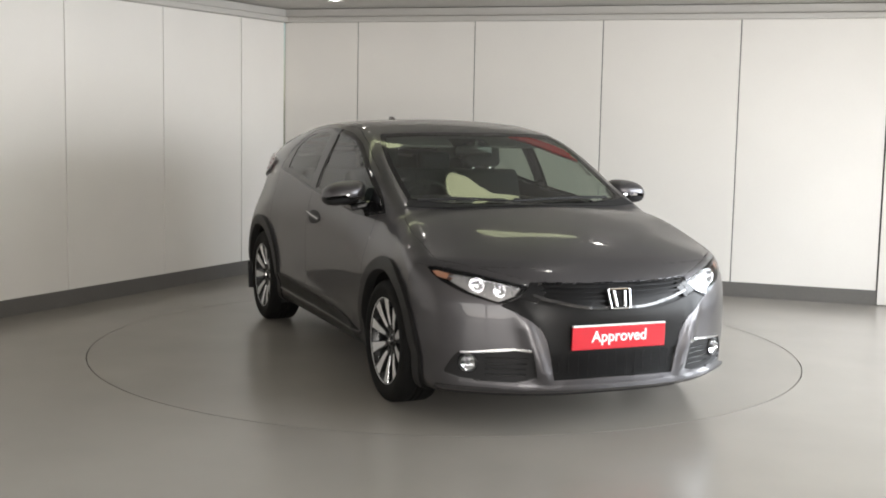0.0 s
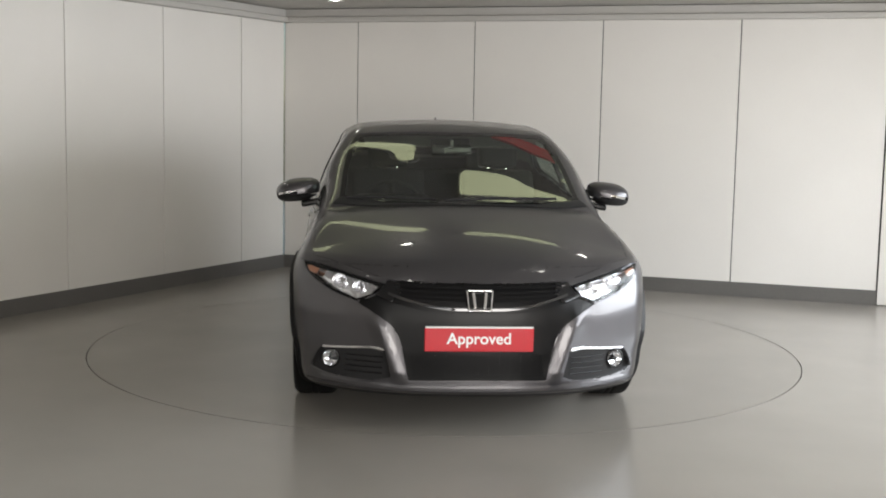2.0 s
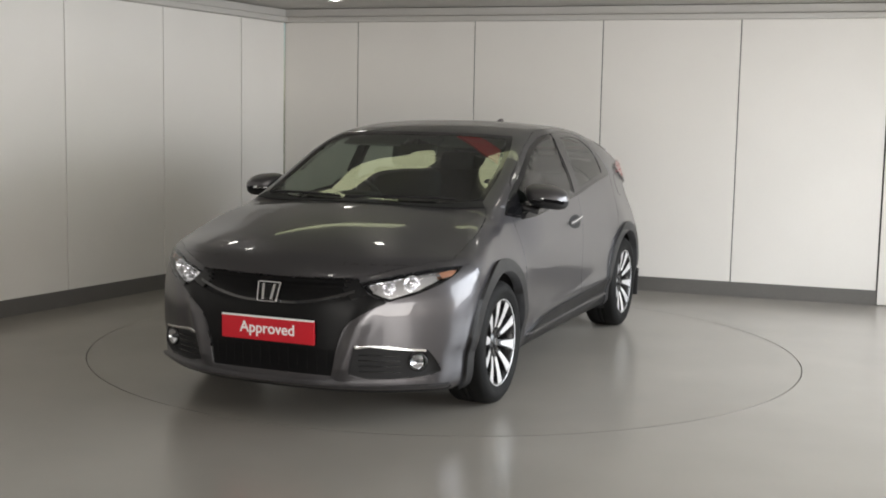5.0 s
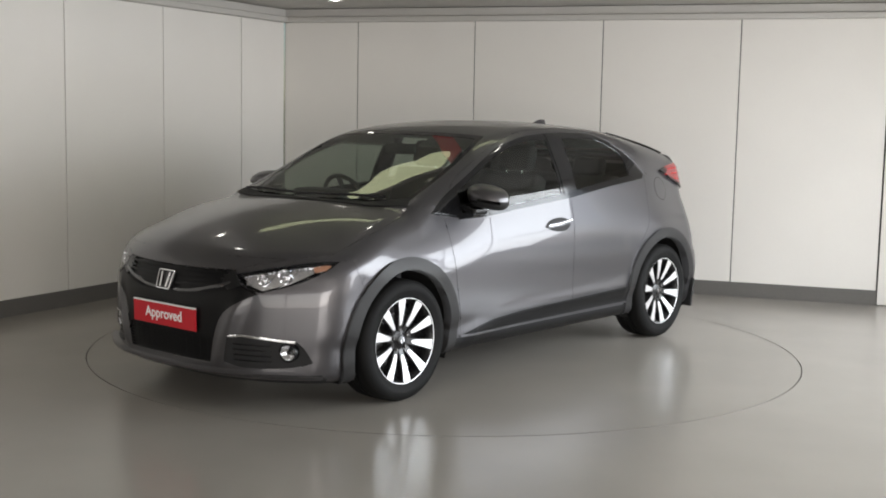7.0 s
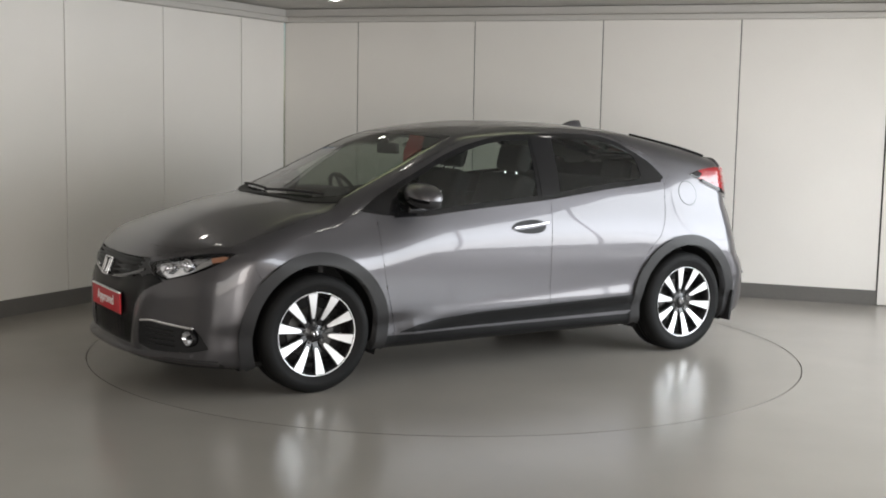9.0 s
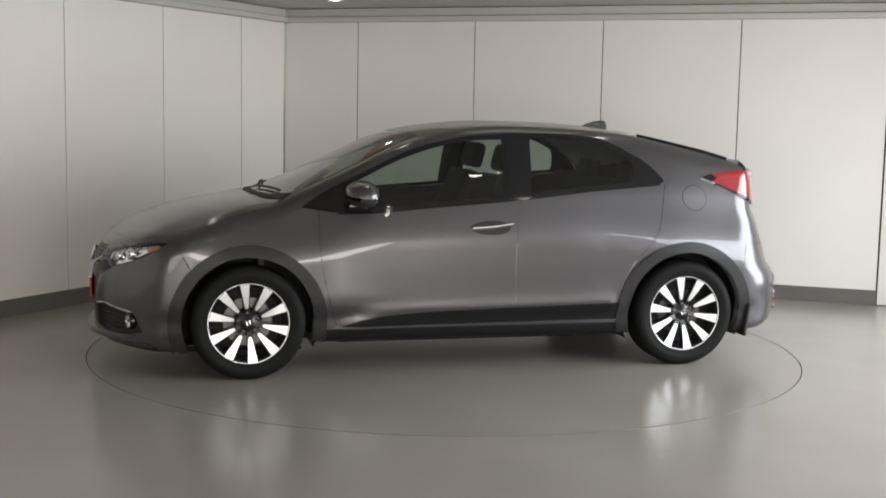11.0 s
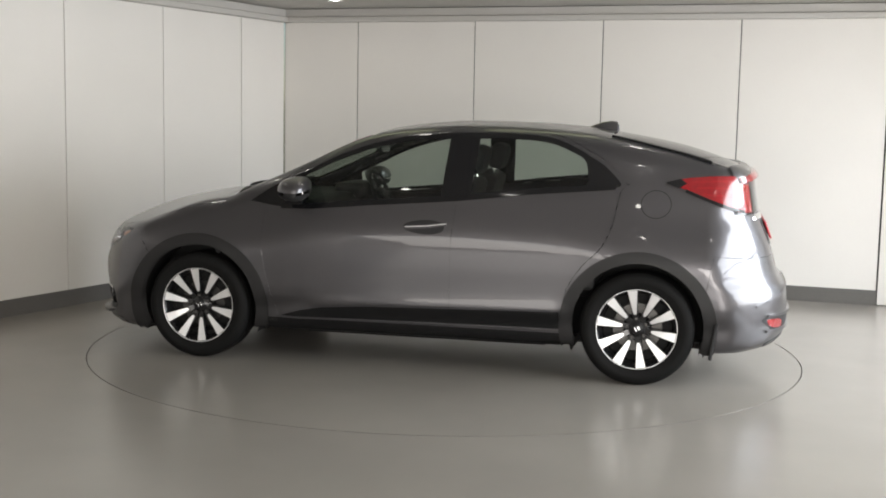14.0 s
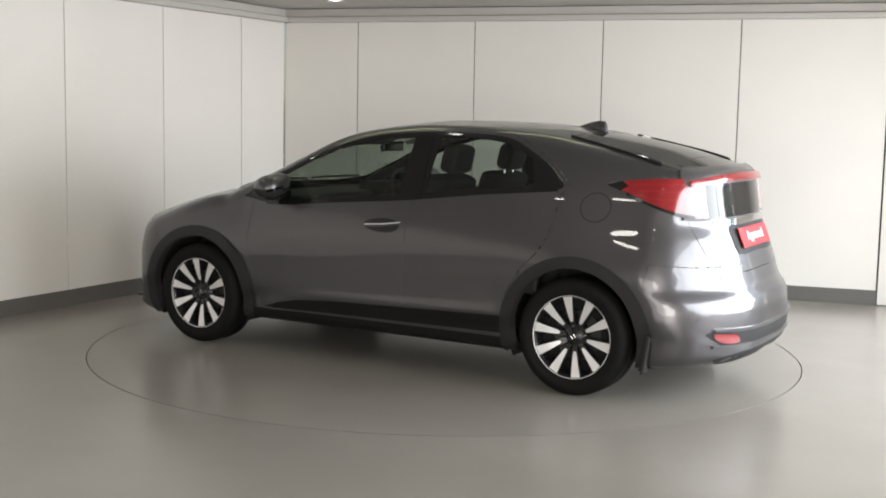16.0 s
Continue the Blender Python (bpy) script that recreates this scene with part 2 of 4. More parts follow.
def to_poly(poly, u, v):
    """Nearest point of a closed outline, and its distance."""
    poly = np.asarray(poly, float)
    best, bu, bv = np.full(np.shape(u), 1e9), np.array(u, float), np.array(v, float)
    for (x1, y1), (x2, y2) in zip(poly, np.roll(poly, -1, 0)):
        dx, dy = x2 - x1, y2 - y1
        t = np.clip(((u - x1) * dx + (v - y1) * dy) / max(dx * dx + dy * dy, 1e-12), 0, 1)
        px, py = x1 + t * dx, y1 + t * dy
        d = np.hypot(u - px, v - py)
        near = d < best
        best, bu, bv = np.where(near, d, best), np.where(near, px, bu), np.where(near, py, bv)
    return best, bu, bv


def rounded(poly, steps=6, sharp=()):
    """A closed outline smoothed through its points (Catmull-Rom); sharp points stay corners."""
    p = [np.array(q, float) for q in poly]
    n, out = len(p), []
    for i in range(n):
        a, b, c, d = p[i - 1], p[i], p[(i + 1) % n], p[(i + 2) % n]
        m1 = (c - b) if i in sharp else (c - a) / 2
        m2 = (c - b) if (i + 1) % n in sharp else (d - b) / 2
        L = np.linalg.norm(c - b)
        m1 = m1 * min(1, L / max(np.linalg.norm(m1), 1e-9))
        m2 = m2 * min(1, L / max(np.linalg.norm(m2), 1e-9))
        for k in range(steps):
            t = k / steps
            out.append(b * (1 + 2 * t) * (1 - t) ** 2 + m1 * t * (1 - t) ** 2 + c * t * t * (3 - 2 * t) + m2 * t * t * (t - 1))
    return np.array(out)


def dense(poly, step):
    out, poly = [], np.asarray(poly, float)
    for a, b in zip(poly, np.roll(poly, -1, 0)):
        k = max(1, int(np.ceil(np.linalg.norm(b - a) / step)))
        out += [a + (b - a) * i / k for i in range(k)]
    return np.array(out)


def fill(outline, holes=(), cell=0.03):
    """Fills a flat outline with holes by even triangles."""
    from mathutils.geometry import delaunay_2d_cdt
    rings = [dense(r, cell) for r in (outline, *holes)]
    pts, edges = [], []
    for r in rings:
        k = len(pts)
        pts += [tuple(q) for q in r]
        edges += [(k + i, k + (i + 1) % len(r)) for i in range(len(r))]
    lo, hi = np.min(rings[0], 0), np.max(rings[0], 0)
    gu, gv = np.meshgrid(np.arange(lo[0] + cell / 2, hi[0], cell), np.arange(lo[1] + cell / 2, hi[1], cell))
    gu[::2] += cell / 4
    gu, gv = gu.ravel(), gv.ravel()
    keep = in_poly(outline, gu, gv)
    for r in rings:
        keep &= to_poly(r, gu, gv)[0] > cell * 0.45
    for hole in holes:
        keep &= ~in_poly(hole, gu, gv)
    pts += list(zip(gu[keep].tolist(), gv[keep].tolist()))
    vs, _, fs, *_ = delaunay_2d_cdt([Vector(q) for q in pts], edges, [], 0, 1e-6)
    vs = np.array([tuple(v) for v in vs])
    fs = np.array([f for f in fs if len(f) == 3])
    mid = vs[fs].mean(1)
    ok = in_poly(outline, mid[:, 0], mid[:, 1])
    for hole in holes:
        ok &= ~in_poly(hole, mid[:, 0], mid[:, 1])
    return vs, fs[ok]


def rim_edges(fs):
    seen = {}
    for f in fs:
        for a, b in ((f[0], f[1]), (f[1], f[2]), (f[2], f[0])):
            seen[(a, b)] = 1
    return [(a, b) for a, b in seen if (b, a) not in seen]


def flanged(p, n, fs, depth):
    """Adds a skirt that turns in by depth round the rim of a skin."""
    edges = rim_edges(fs)
    ring = sorted({a for e in edges for a in e})
    index = {}
    verts, nrm, faces = [*p], [*n], [tuple(f) for f in fs]
    for a in ring:
        index[a] = (len(verts), len(verts) + 1)
        verts += [p[a], p[a] - n[a] * depth]
        nrm += [n[a], n[a]]
    for a, b in edges:
        faces.append((index[b][0], index[a][0], index[a][1], index[b][1]))
    return verts, faces


def patch(name, outline, chart, mat, parent, offset=0.003, holes=(), cell=0.03, sign=1, depth=0.01, label=""):
    """A panel that follows the body's skin, of a flat outline seen from the side, the top, the front or the back."""
    vs, fs = fill(outline, holes, cell)
    p = slide(chart, vs[:, 0], vs[:, 1], sign)
    n = normals(p)
    a, b, c = (p[fs[:, i]] for i in range(3))
    if (np.cross(b - a, c - a) * n[fs].mean(1)).sum() < 0:
        fs = fs[:, ::-1]
    p = p + n * offset
    verts, faces = flanged(p, n, fs, depth + offset)
    ring = sorted({k for e in rim_edges(fs) for k in e})
    me = mesh_of(name, verts, faces, mat, np.concatenate([n, np.repeat(n[ring], 2, axis=0)]))
    return part(name, me, mat, parent, label)


def surface_net(f, lo, hi, h):
    """A mesh of even quads on the zero skin of f."""
    xs, ys, zs = (np.arange(a, b + h, h) for a, b in zip(lo, hi))
    X, Y, Z = np.meshgrid(xs, ys, zs, indexing="ij")
    V = f(X, Y, Z)
    inside = V < 0
    shape = np.array(V.shape) - 1
    acc, cnt = np.zeros((*shape, 3)), np.zeros(tuple(shape))
    quads = []
    base = np.array([xs[0], ys[0], zs[0]])
    for ax in range(3):
        lo_i = [slice(None)] * 3
        hi_i = [slice(None)] * 3
        lo_i[ax], hi_i[ax] = slice(0, -1), slice(1, None)
        i = np.argwhere(inside[tuple(lo_i)] != inside[tuple(hi_i)])
        b1, b2 = [k for k in range(3) if k != ax]
        i = i[(i[:, b1] > 0) & (i[:, b2] > 0) & (i[:, b1] < shape[b1]) & (i[:, b2] < shape[b2])]
        j = i.copy()
        j[:, ax] += 1
        va, vb = V[tuple(i.T)], V[tuple(j.T)]
        p = base + h * (i + (va / (va - vb))[:, None] * (j - i))
        cells = []
        for d1, d2 in ((0, 0), (1, 0), (1, 1), (0, 1)):
            c = i.copy()
            c[:, b1] -= d1
            c[:, b2] -= d2
            np.add.at(acc, tuple(c.T), p)
            np.add.at(cnt, tuple(c.T), 1)
            cells.append(c)
        q = np.stack(cells, 1)
        turn = (va < 0) ^ (ax == 1)
        quads.append(np.where(turn[:, None, None], q, q[:, ::-1]))
    ids = -np.ones(tuple(shape), int)
    live = np.argwhere(cnt > 0)
    ids[tuple(live.T)] = np.arange(len(live))
    verts = acc[tuple(live.T)] / cnt[tuple(live.T)][:, None]
    q = np.concatenate(quads)
    return verts, ids[q[..., 0], q[..., 1], q[..., 2]]
# ---- the showroom ----
CORNER = Vector((-1.554, 3.706, 0))
LEFT_WAY = Vector((-math.cos(radians(63.15)), -math.sin(radians(63.15)), 0))
RIGHT_WAY = Vector((math.cos(radians(18.57)), -math.sin(radians(18.57)), 0))
WALL_TOP, CEILING_Z, DISC_R = 2.305, 2.43, 2.22


def along(way, face):
    """A frame whose x runs along a wall, y points into the room, from the corner."""
    m = Matrix.Identity(4)
    n = Vector((0, 0, 1)).cross(way) * face
    m.col[0][:3], m.col[1][:3], m.col[2][:3] = way, n, Vector((0, 0, 1))
    m.translation = CORNER
    return m


def panelled_wall(name, m, length, seams, skirt_end, flip=1):
    bm = box(length, 0.12, CEILING_Z, (length / 2, -0.075 * flip, CEILING_Z / 2))
    wall = tagged(part(name, bm, SEAM), "white panelled showroom wall with dark vertical joints", "wall", kind="structure")
    wall.matrix_world = m
    for a, b in zip(seams, seams[1:]):
        w = b - a - 0.008
        part("panel", box(w, 0.014, WALL_TOP - 0.122, ((a + b) / 2, -0.007 * flip, (WALL_TOP + 0.122) / 2), 0.003), WALL, wall)
    skirt = box(skirt_end, 0.02, 0.124, (skirt_end / 2, -0.004 * flip, 0.060), 0.004)
    part("skirting", skirt, SKIRT, wall, "grey painted cove skirting")
    part("cornice", box(length, 0.10, 0.045, (length / 2, 0.03 * flip, WALL_TOP + 0.022), 0.008), CEILING, wall)
    part("cornice", box(length, 0.05, 0.07, (length / 2, 0.01 * flip, WALL_TOP + 0.085), 0.008), CEILING, wall)
    return wall


def build_room():
    panelled_wall("wall_left", along(LEFT_WAY, 1), 14.5, (0.006, 0.665, 1.712, 2.80, 3.92, 5.1, 6.2, 7.3, 8.4, 9.5, 10.6, 11.7, 12.8, 14.4), 14.5)
    panelled_wall("wall_right", along(RIGHT_WAY, 1), 6.12, (0.006, 0.747, 1.870, 3.021, 4.175, 5.338), 5.345, -1)
    # the white door that ends the panelled wall
    m = along(RIGHT_WAY, 1)
    door = tagged(part("door_1", box(0.78, 0.05, WALL_TOP - 0.01, (5.737, 0.010, WALL_TOP / 2 + 0.002), 0.004), WALL), "plain white full-height door leaf beside the panels", "door", kind="structure")
    door.matrix_world = m
    # side wall with the wide opening, and the wall behind
    side = bmesh.new()
    for y0, y1, z0, z1 in ((1.04, 1.95, 0, CEILING_Z), (-9.7, -5.54, 0, CEILING_Z), (-5.54, 1.04, 2.38, CEILING_Z), (-5.54, 1.04, -0.01, 0.22)):
        box(0.15, y1 - y0, z1 - z0, (4.33, (y0 + y1) / 2, (z0 + z1) / 2), bm=side)
    window = tagged(new("window_1"), "wide white-framed window onto daylight", "window", kind="structure")
    for k in range(6):
        part("mullion", box(0.05, 0.035, 2.14, (4.28, -5.52 + 1.308 * k, 1.295), 0.006), WALL, window)
    for z in (0.245, 1.20, 2.35):
        part("rail", box(0.05, 6.58, 0.035, (4.28, -2.25, z), 0.006), WALL, window)
    tagged(part("wall_side", side, WALL), "white wall with a wide daylight opening", "wall", kind="structure")
    back = bmesh.new()
    for x0, x1, z0, z1 in ((-8.5, -5.6, 0, CEILING_Z), (4.2, 5.1, 0, CEILING_Z), (-5.6, 4.2, 2.12, CEILING_Z), (0.70, 0.86, 0, 2.12), (-2.5, -2.38, 0, 2.12)):
        box(x1 - x0, 0.15, z1 - z0, ((x0 + x1) / 2, -9.7, (z0 + z1) / 2), bm=back)
    tagged(part("wall_back", back, WALL), "plain white wall with an open entrance", "wall", kind="structure")
    tagged(part("ceiling", box(14.0, 14.6, 0.10, (-1.6, -2.6, CEILING_Z + 0.05)), CEILING), "plain off-white ceiling", "ceiling", kind="structure")
    # floor with the round pit
    bm = bmesh.new()
    n, rings = 180, []
    for r, z in ((DISC_R + 0.002, -0.06), (DISC_R + 0.002, -0.0006), (DISC_R + 0.0026, 0.0), (3.2, 0.0), (5.5, 0.0), (12.0, 0.0)):
        rings.append([bm.verts.new((r * math.cos(2 * math.pi * i / n), r * math.sin(2 * math.pi * i / n), z)) for i in range(n)])
    for a, b in zip(rings, rings[1:]):
        for i in range(n):
            bm.faces.new((a[i], a[(i + 1) % n], b[(i + 1) % n], b[i]))
    bm.faces.new(rings[0])
    tagged(part("floor", bm, FLOOR), "glossy grey poured resin floor", "floor", kind="structure")


def build_turntable():
    bm = bmesh.new()
    n, rings = 180, []
    for r, z in ((DISC_R - 0.002, -0.05), (DISC_R - 0.002, -0.0006), (DISC_R - 0.0026, 0.0), (1.2, 0.0), (0.4, 0.0)):
        rings.append([bm.verts.new((r * math.cos(2 * math.pi * i / n), r * math.sin(2 * math.pi * i / n), z)) for i in range(n)])
    for a, b in zip(rings, rings[1:]):
        for i in range(n):
            bm.faces.new((a[i], a[(i + 1) % n], b[(i + 1) % n], b[i]))
    bm.faces.new(rings[-1])
    table = tagged(new("turntable"), "round grey resin turntable flush with the floor", "turntable")
    part("platform", bm, DISC, table)
    part("edge_ring", lathe([(DISC_R - 0.0055, 0.0010), (DISC_R - 0.0030, 0.0010), (DISC_R - 0.0022, 0.0004), (DISC_R - 0.0022, -0.01)], 180, "z"), DISC_EDGE, table, "thin dark joint round the platform")
    return table


# centre x, y, length, turn and bow of the two luminaires; places of the downlights
LUMINAIRES = ((-0.82, 0.50, 1.25, -24, 0.75), (0.62, 0.075, 0.98, 8, 0.0))
SPOTS = ((-0.97, 2.60), (-0.42, -0.38), (-1.85, -0.35), (1.36, -0.05), (1.0, -1.95), (-2.1, 0.45), (-0.5, -3.0), (0.8, -3.5), (-1.35, -2.65), (2.1, -3.1))


def build_lights():
    for (lx, ly, length, turn, bow), half in zip(LUMINAIRES, (0.088, 0.078)):
        lamp = tagged(new("ceiling_light"), "long pale rounded ceiling luminaire, lit", "lamp", "ceiling luminaires")
        n, line = 14, []
        for k in range(2 * n):
            a = math.pi * (k / (n - 1) - 0.5) if k < n else math.pi * ((k - n) / (n - 1) + 0.5)
            line.append(((length / 2 - half) * (1 if k < n else -1) + half * math.cos(a), half * math.sin(a)))
        # the straight sides get points, then the whole form bows
        line = [tuple(q) for q in dense(line, 0.06)]
        n = len(line)
        for name, grow, z0, z1, mat in (("frame", 1.06, 0.0, 0.03, CEILING), ("diffuser", 1.0, -0.012, 0.012, LAMP_GLOW)):
            bm = bmesh.new()
            top, low = ([bm.verts.new((x * grow, y * grow - bow * max(0.0, 0.15 - x) ** 2, z)) for x, y in line] for z in (z1, z0))
            bm.faces.new(top)
            bm.faces.new(low)
            for k in range(n):
                bm.faces.new((top[k], top[(k + 1) % n], low[(k + 1) % n], low[k]))
            part(name, bm, mat, lamp)
        lamp.matrix_world = pose(lx, ly, CEILING_Z - 0.028, 0, 0, turn)
    spot = None
    for sx, sy in SPOTS:
        if spot is None:
            spot = tagged(new("downlight"), "small round recessed downlight, lit", "lamp", "ceiling downlights")
            part("ring", lathe([(0.055, 0.0), (0.075, -0.004), (0.08, 0.0), (0.078, 0.02)], 24, "z"), CHROME, spot)
            part("lens", lathe([(0.0, 0.006), (0.055, 0.006), (0.056, 0.012)], 24, "z"), SPOT_GLOW, spot)
            spot.location = (sx, sy, CEILING_Z - 0.01)
        else:
            copy_thing(spot, pose(sx, sy, CEILING_Z - 0.01))


build_room()
TURNTABLE = build_turntable()
build_lights()
# ---- the car ----
CAR = tagged(new("car"), "dark grey metallic five-door hatchback on the turntable", "car")
SHELL = new("body")
SHELL.parent = CAR
AXLE, WHEEL_R, OFF = 1.2975, 0.317, (0.030, -0.014)


def mirrored(poly):
    return [(-u, v) for u, v in reversed(list(poly))]


def both(half):
    """A closed outline from its half at y above zero, (y, z)."""
    half = [tuple(q) for q in half]
    return half + [(-u, v) for u, v in reversed(half) if u > 1e-6]


def both_top(half):
    half = [tuple(q) for q in half]
    return half + [(u, -v) for u, v in reversed(half) if v > 1e-6]


# window line, seen from the side
DLO = rounded([(1.00, 0.948), (0.80, 0.922), (0.60, 0.927), (0.28, 0.958), (-0.25, 1.000), (-0.69, 1.052), (-1.155, 1.092), (-1.178, 1.112), (-1.09, 1.203),
               (-1.0, 1.258), (-0.887, 1.318), (-0.79, 1.352), (-0.69, 1.368), (-0.52, 1.377), (-0.25, 1.375), (-0.035, 1.361), (0.095, 1.343), (0.29, 1.297),
               (0.45, 1.238), (0.614, 1.160), (0.744, 1.098), (0.88, 1.028)], 4, (0,))
PANE_FRONT = rounded([(0.76, 0.945), (0.60, 0.947), (0.28, 0.978), (-0.165, 1.015), (-0.185, 1.340), (-0.035, 1.334), (0.095, 1.317), (0.28, 1.272), (0.44, 1.215),
                      (0.60, 1.140), (0.76, 1.062)], 4, (0, 3, 4, 10))
PANE_REAR = rounded([(-0.335, 1.032), (-0.69, 1.074), (-0.98, 1.100), (-0.995, 1.125), (-0.97, 1.235), (-0.88, 1.288), (-0.79, 1.322), (-0.69, 1.340), (-0.52, 1.348), (-0.36, 1.346)], 4, (0, 2, 9))
WINDSCREEN = rounded(both_top([(1.232, 0.0), (1.212, 0.22), (1.165, 0.42), (1.10, 0.60), (1.06, 0.660), (0.70, 0.638), (0.46, 0.603), (0.29, 0.556), (0.325, 0.28), (0.345, 0.0)]), 4, (4, 7, 11, 14))
WIND_PANE = rounded(both_top([(1.195, 0.0), (1.175, 0.22), (1.128, 0.41), (1.055, 0.595), (1.025, 0.632), (0.70, 0.610), (0.46, 0.575), (0.345, 0.536), (0.373, 0.28), (0.392, 0.0)]), 4, (4, 7, 11, 14))
HATCH_GLASS = rounded(both_top([(-1.095, 0.0), (-1.10, 0.30), (-1.135, 0.49), (-1.40, 0.555), (-1.70, 0.598), (-1.775, 0.565), (-1.825, 0.32), (-1.84, 0.0)]), 4, (2, 4, 9, 11))
HATCH_PANE = rounded(both_top([(-1.135, 0.0), (-1.14, 0.30), (-1.165, 0.45), (-1.40, 0.50), (-1.66, 0.54), (-1.735, 0.51), (-1.785, 0.30), (-1.80, 0.0)]), 4, (2, 4, 9, 11))
HEADLAMP = rounded([(0.432, 0.688), (0.50, 0.704), (0.60, 0.727), (0.71, 0.750), (0.785, 0.760), (0.822, 0.758), (0.806, 0.722), (0.762, 0.682), (0.69, 0.644), (0.57, 0.605), (0.49, 0.636)], 4, (0, 5, 9))
FOG = rounded([(0.435, 0.392), (0.50, 0.398), (0.725, 0.374), (0.752, 0.340), (0.784, 0.268), (0.70, 0.245), (0.50, 0.236), (0.405, 0.258)], 3, (0, 2, 4, 7))
GRILLE = rounded(both([(0.0, 0.700), (0.225, 0.702), (0.428, 0.709), (0.428, 0.688), (0.487, 0.634), (0.566, 0.600), (0.487, 0.560), (0.400, 0.500), (0.365, 0.440), (0.350, 0.385), (0.322, 0.246), (0.0, 0.250)]), 3,
                 (2, 3, 5, 10, 12, 17, 19, 20))
HOOD = rounded(both_top([(2.105, 0.0), (2.092, 0.225), (2.03, 0.44), (1.912, 0.61), (1.74, 0.775), (1.42, 0.775), (1.20, 0.735), (1.09, 0.695), (1.175, 0.45), (1.224, 0.22), (1.245, 0.0)]), 4, (4, 7, 13, 16))
DOOR_FRONT = rounded([(0.905, 0.985), (0.905, 0.84), (0.904, 0.70), (0.868, 0.50), (0.80, 0.262), (-0.232, 0.262), (-0.234, 0.72), (-0.258, 1.0), (-0.275, 1.399), (-0.035, 1.388), (0.11, 1.366), (0.30, 1.318), (0.46, 1.258), (0.62, 1.184), (0.75, 1.118)], 4, (0, 4, 5, 7, 8))
DOOR_REAR = rounded([(-0.232, 0.262), (-0.872, 0.262), (-0.895, 0.50), (-0.985, 0.655), (-1.085, 0.760), (-1.140, 0.88), (-1.180, 1.075), (-1.215, 1.112), (-1.10, 1.224), (-1.0, 1.282), (-0.89, 1.342), (-0.79, 1.376), (-0.69, 1.392), (-0.52, 1.401), (-0.275, 1.399), (-0.258, 1.0), (-0.234, 0.72)], 4, (0, 1, 7, 14, 15))
BUMPER_SIDE = [(1.45, 0.10), (1.60, 0.60), (1.655, 0.70), (1.668, 0.762), (2.6, 0.775), (2.6, 0.0), (1.45, 0.0)]
REAR_BUMPER_SIDE = [(-1.45, 0.0), (-1.665, 0.55), (-1.70, 0.735), (-1.90, 0.715), (-2.5, 0.69), (-2.5, 0.0)]
TAILGATE = rounded(both([(0.0, 1.30), (0.60, 1.30), (0.632, 1.12), (0.628, 0.955), (0.605, 0.82), (0.565, 0.69), (0.50, 0.672), (0.0, 0.672)]), 3, (1, 5, 8, 12))


def arch_outline(cx, r, low=0.0):
    k = [(cx + r * math.cos(a), 0.322 + r * math.sin(a)) for a in np.linspace(-0.35, math.pi + 0.35, 40)]
    return [(k[0][0], low), *k, (k[-1][0], low)]


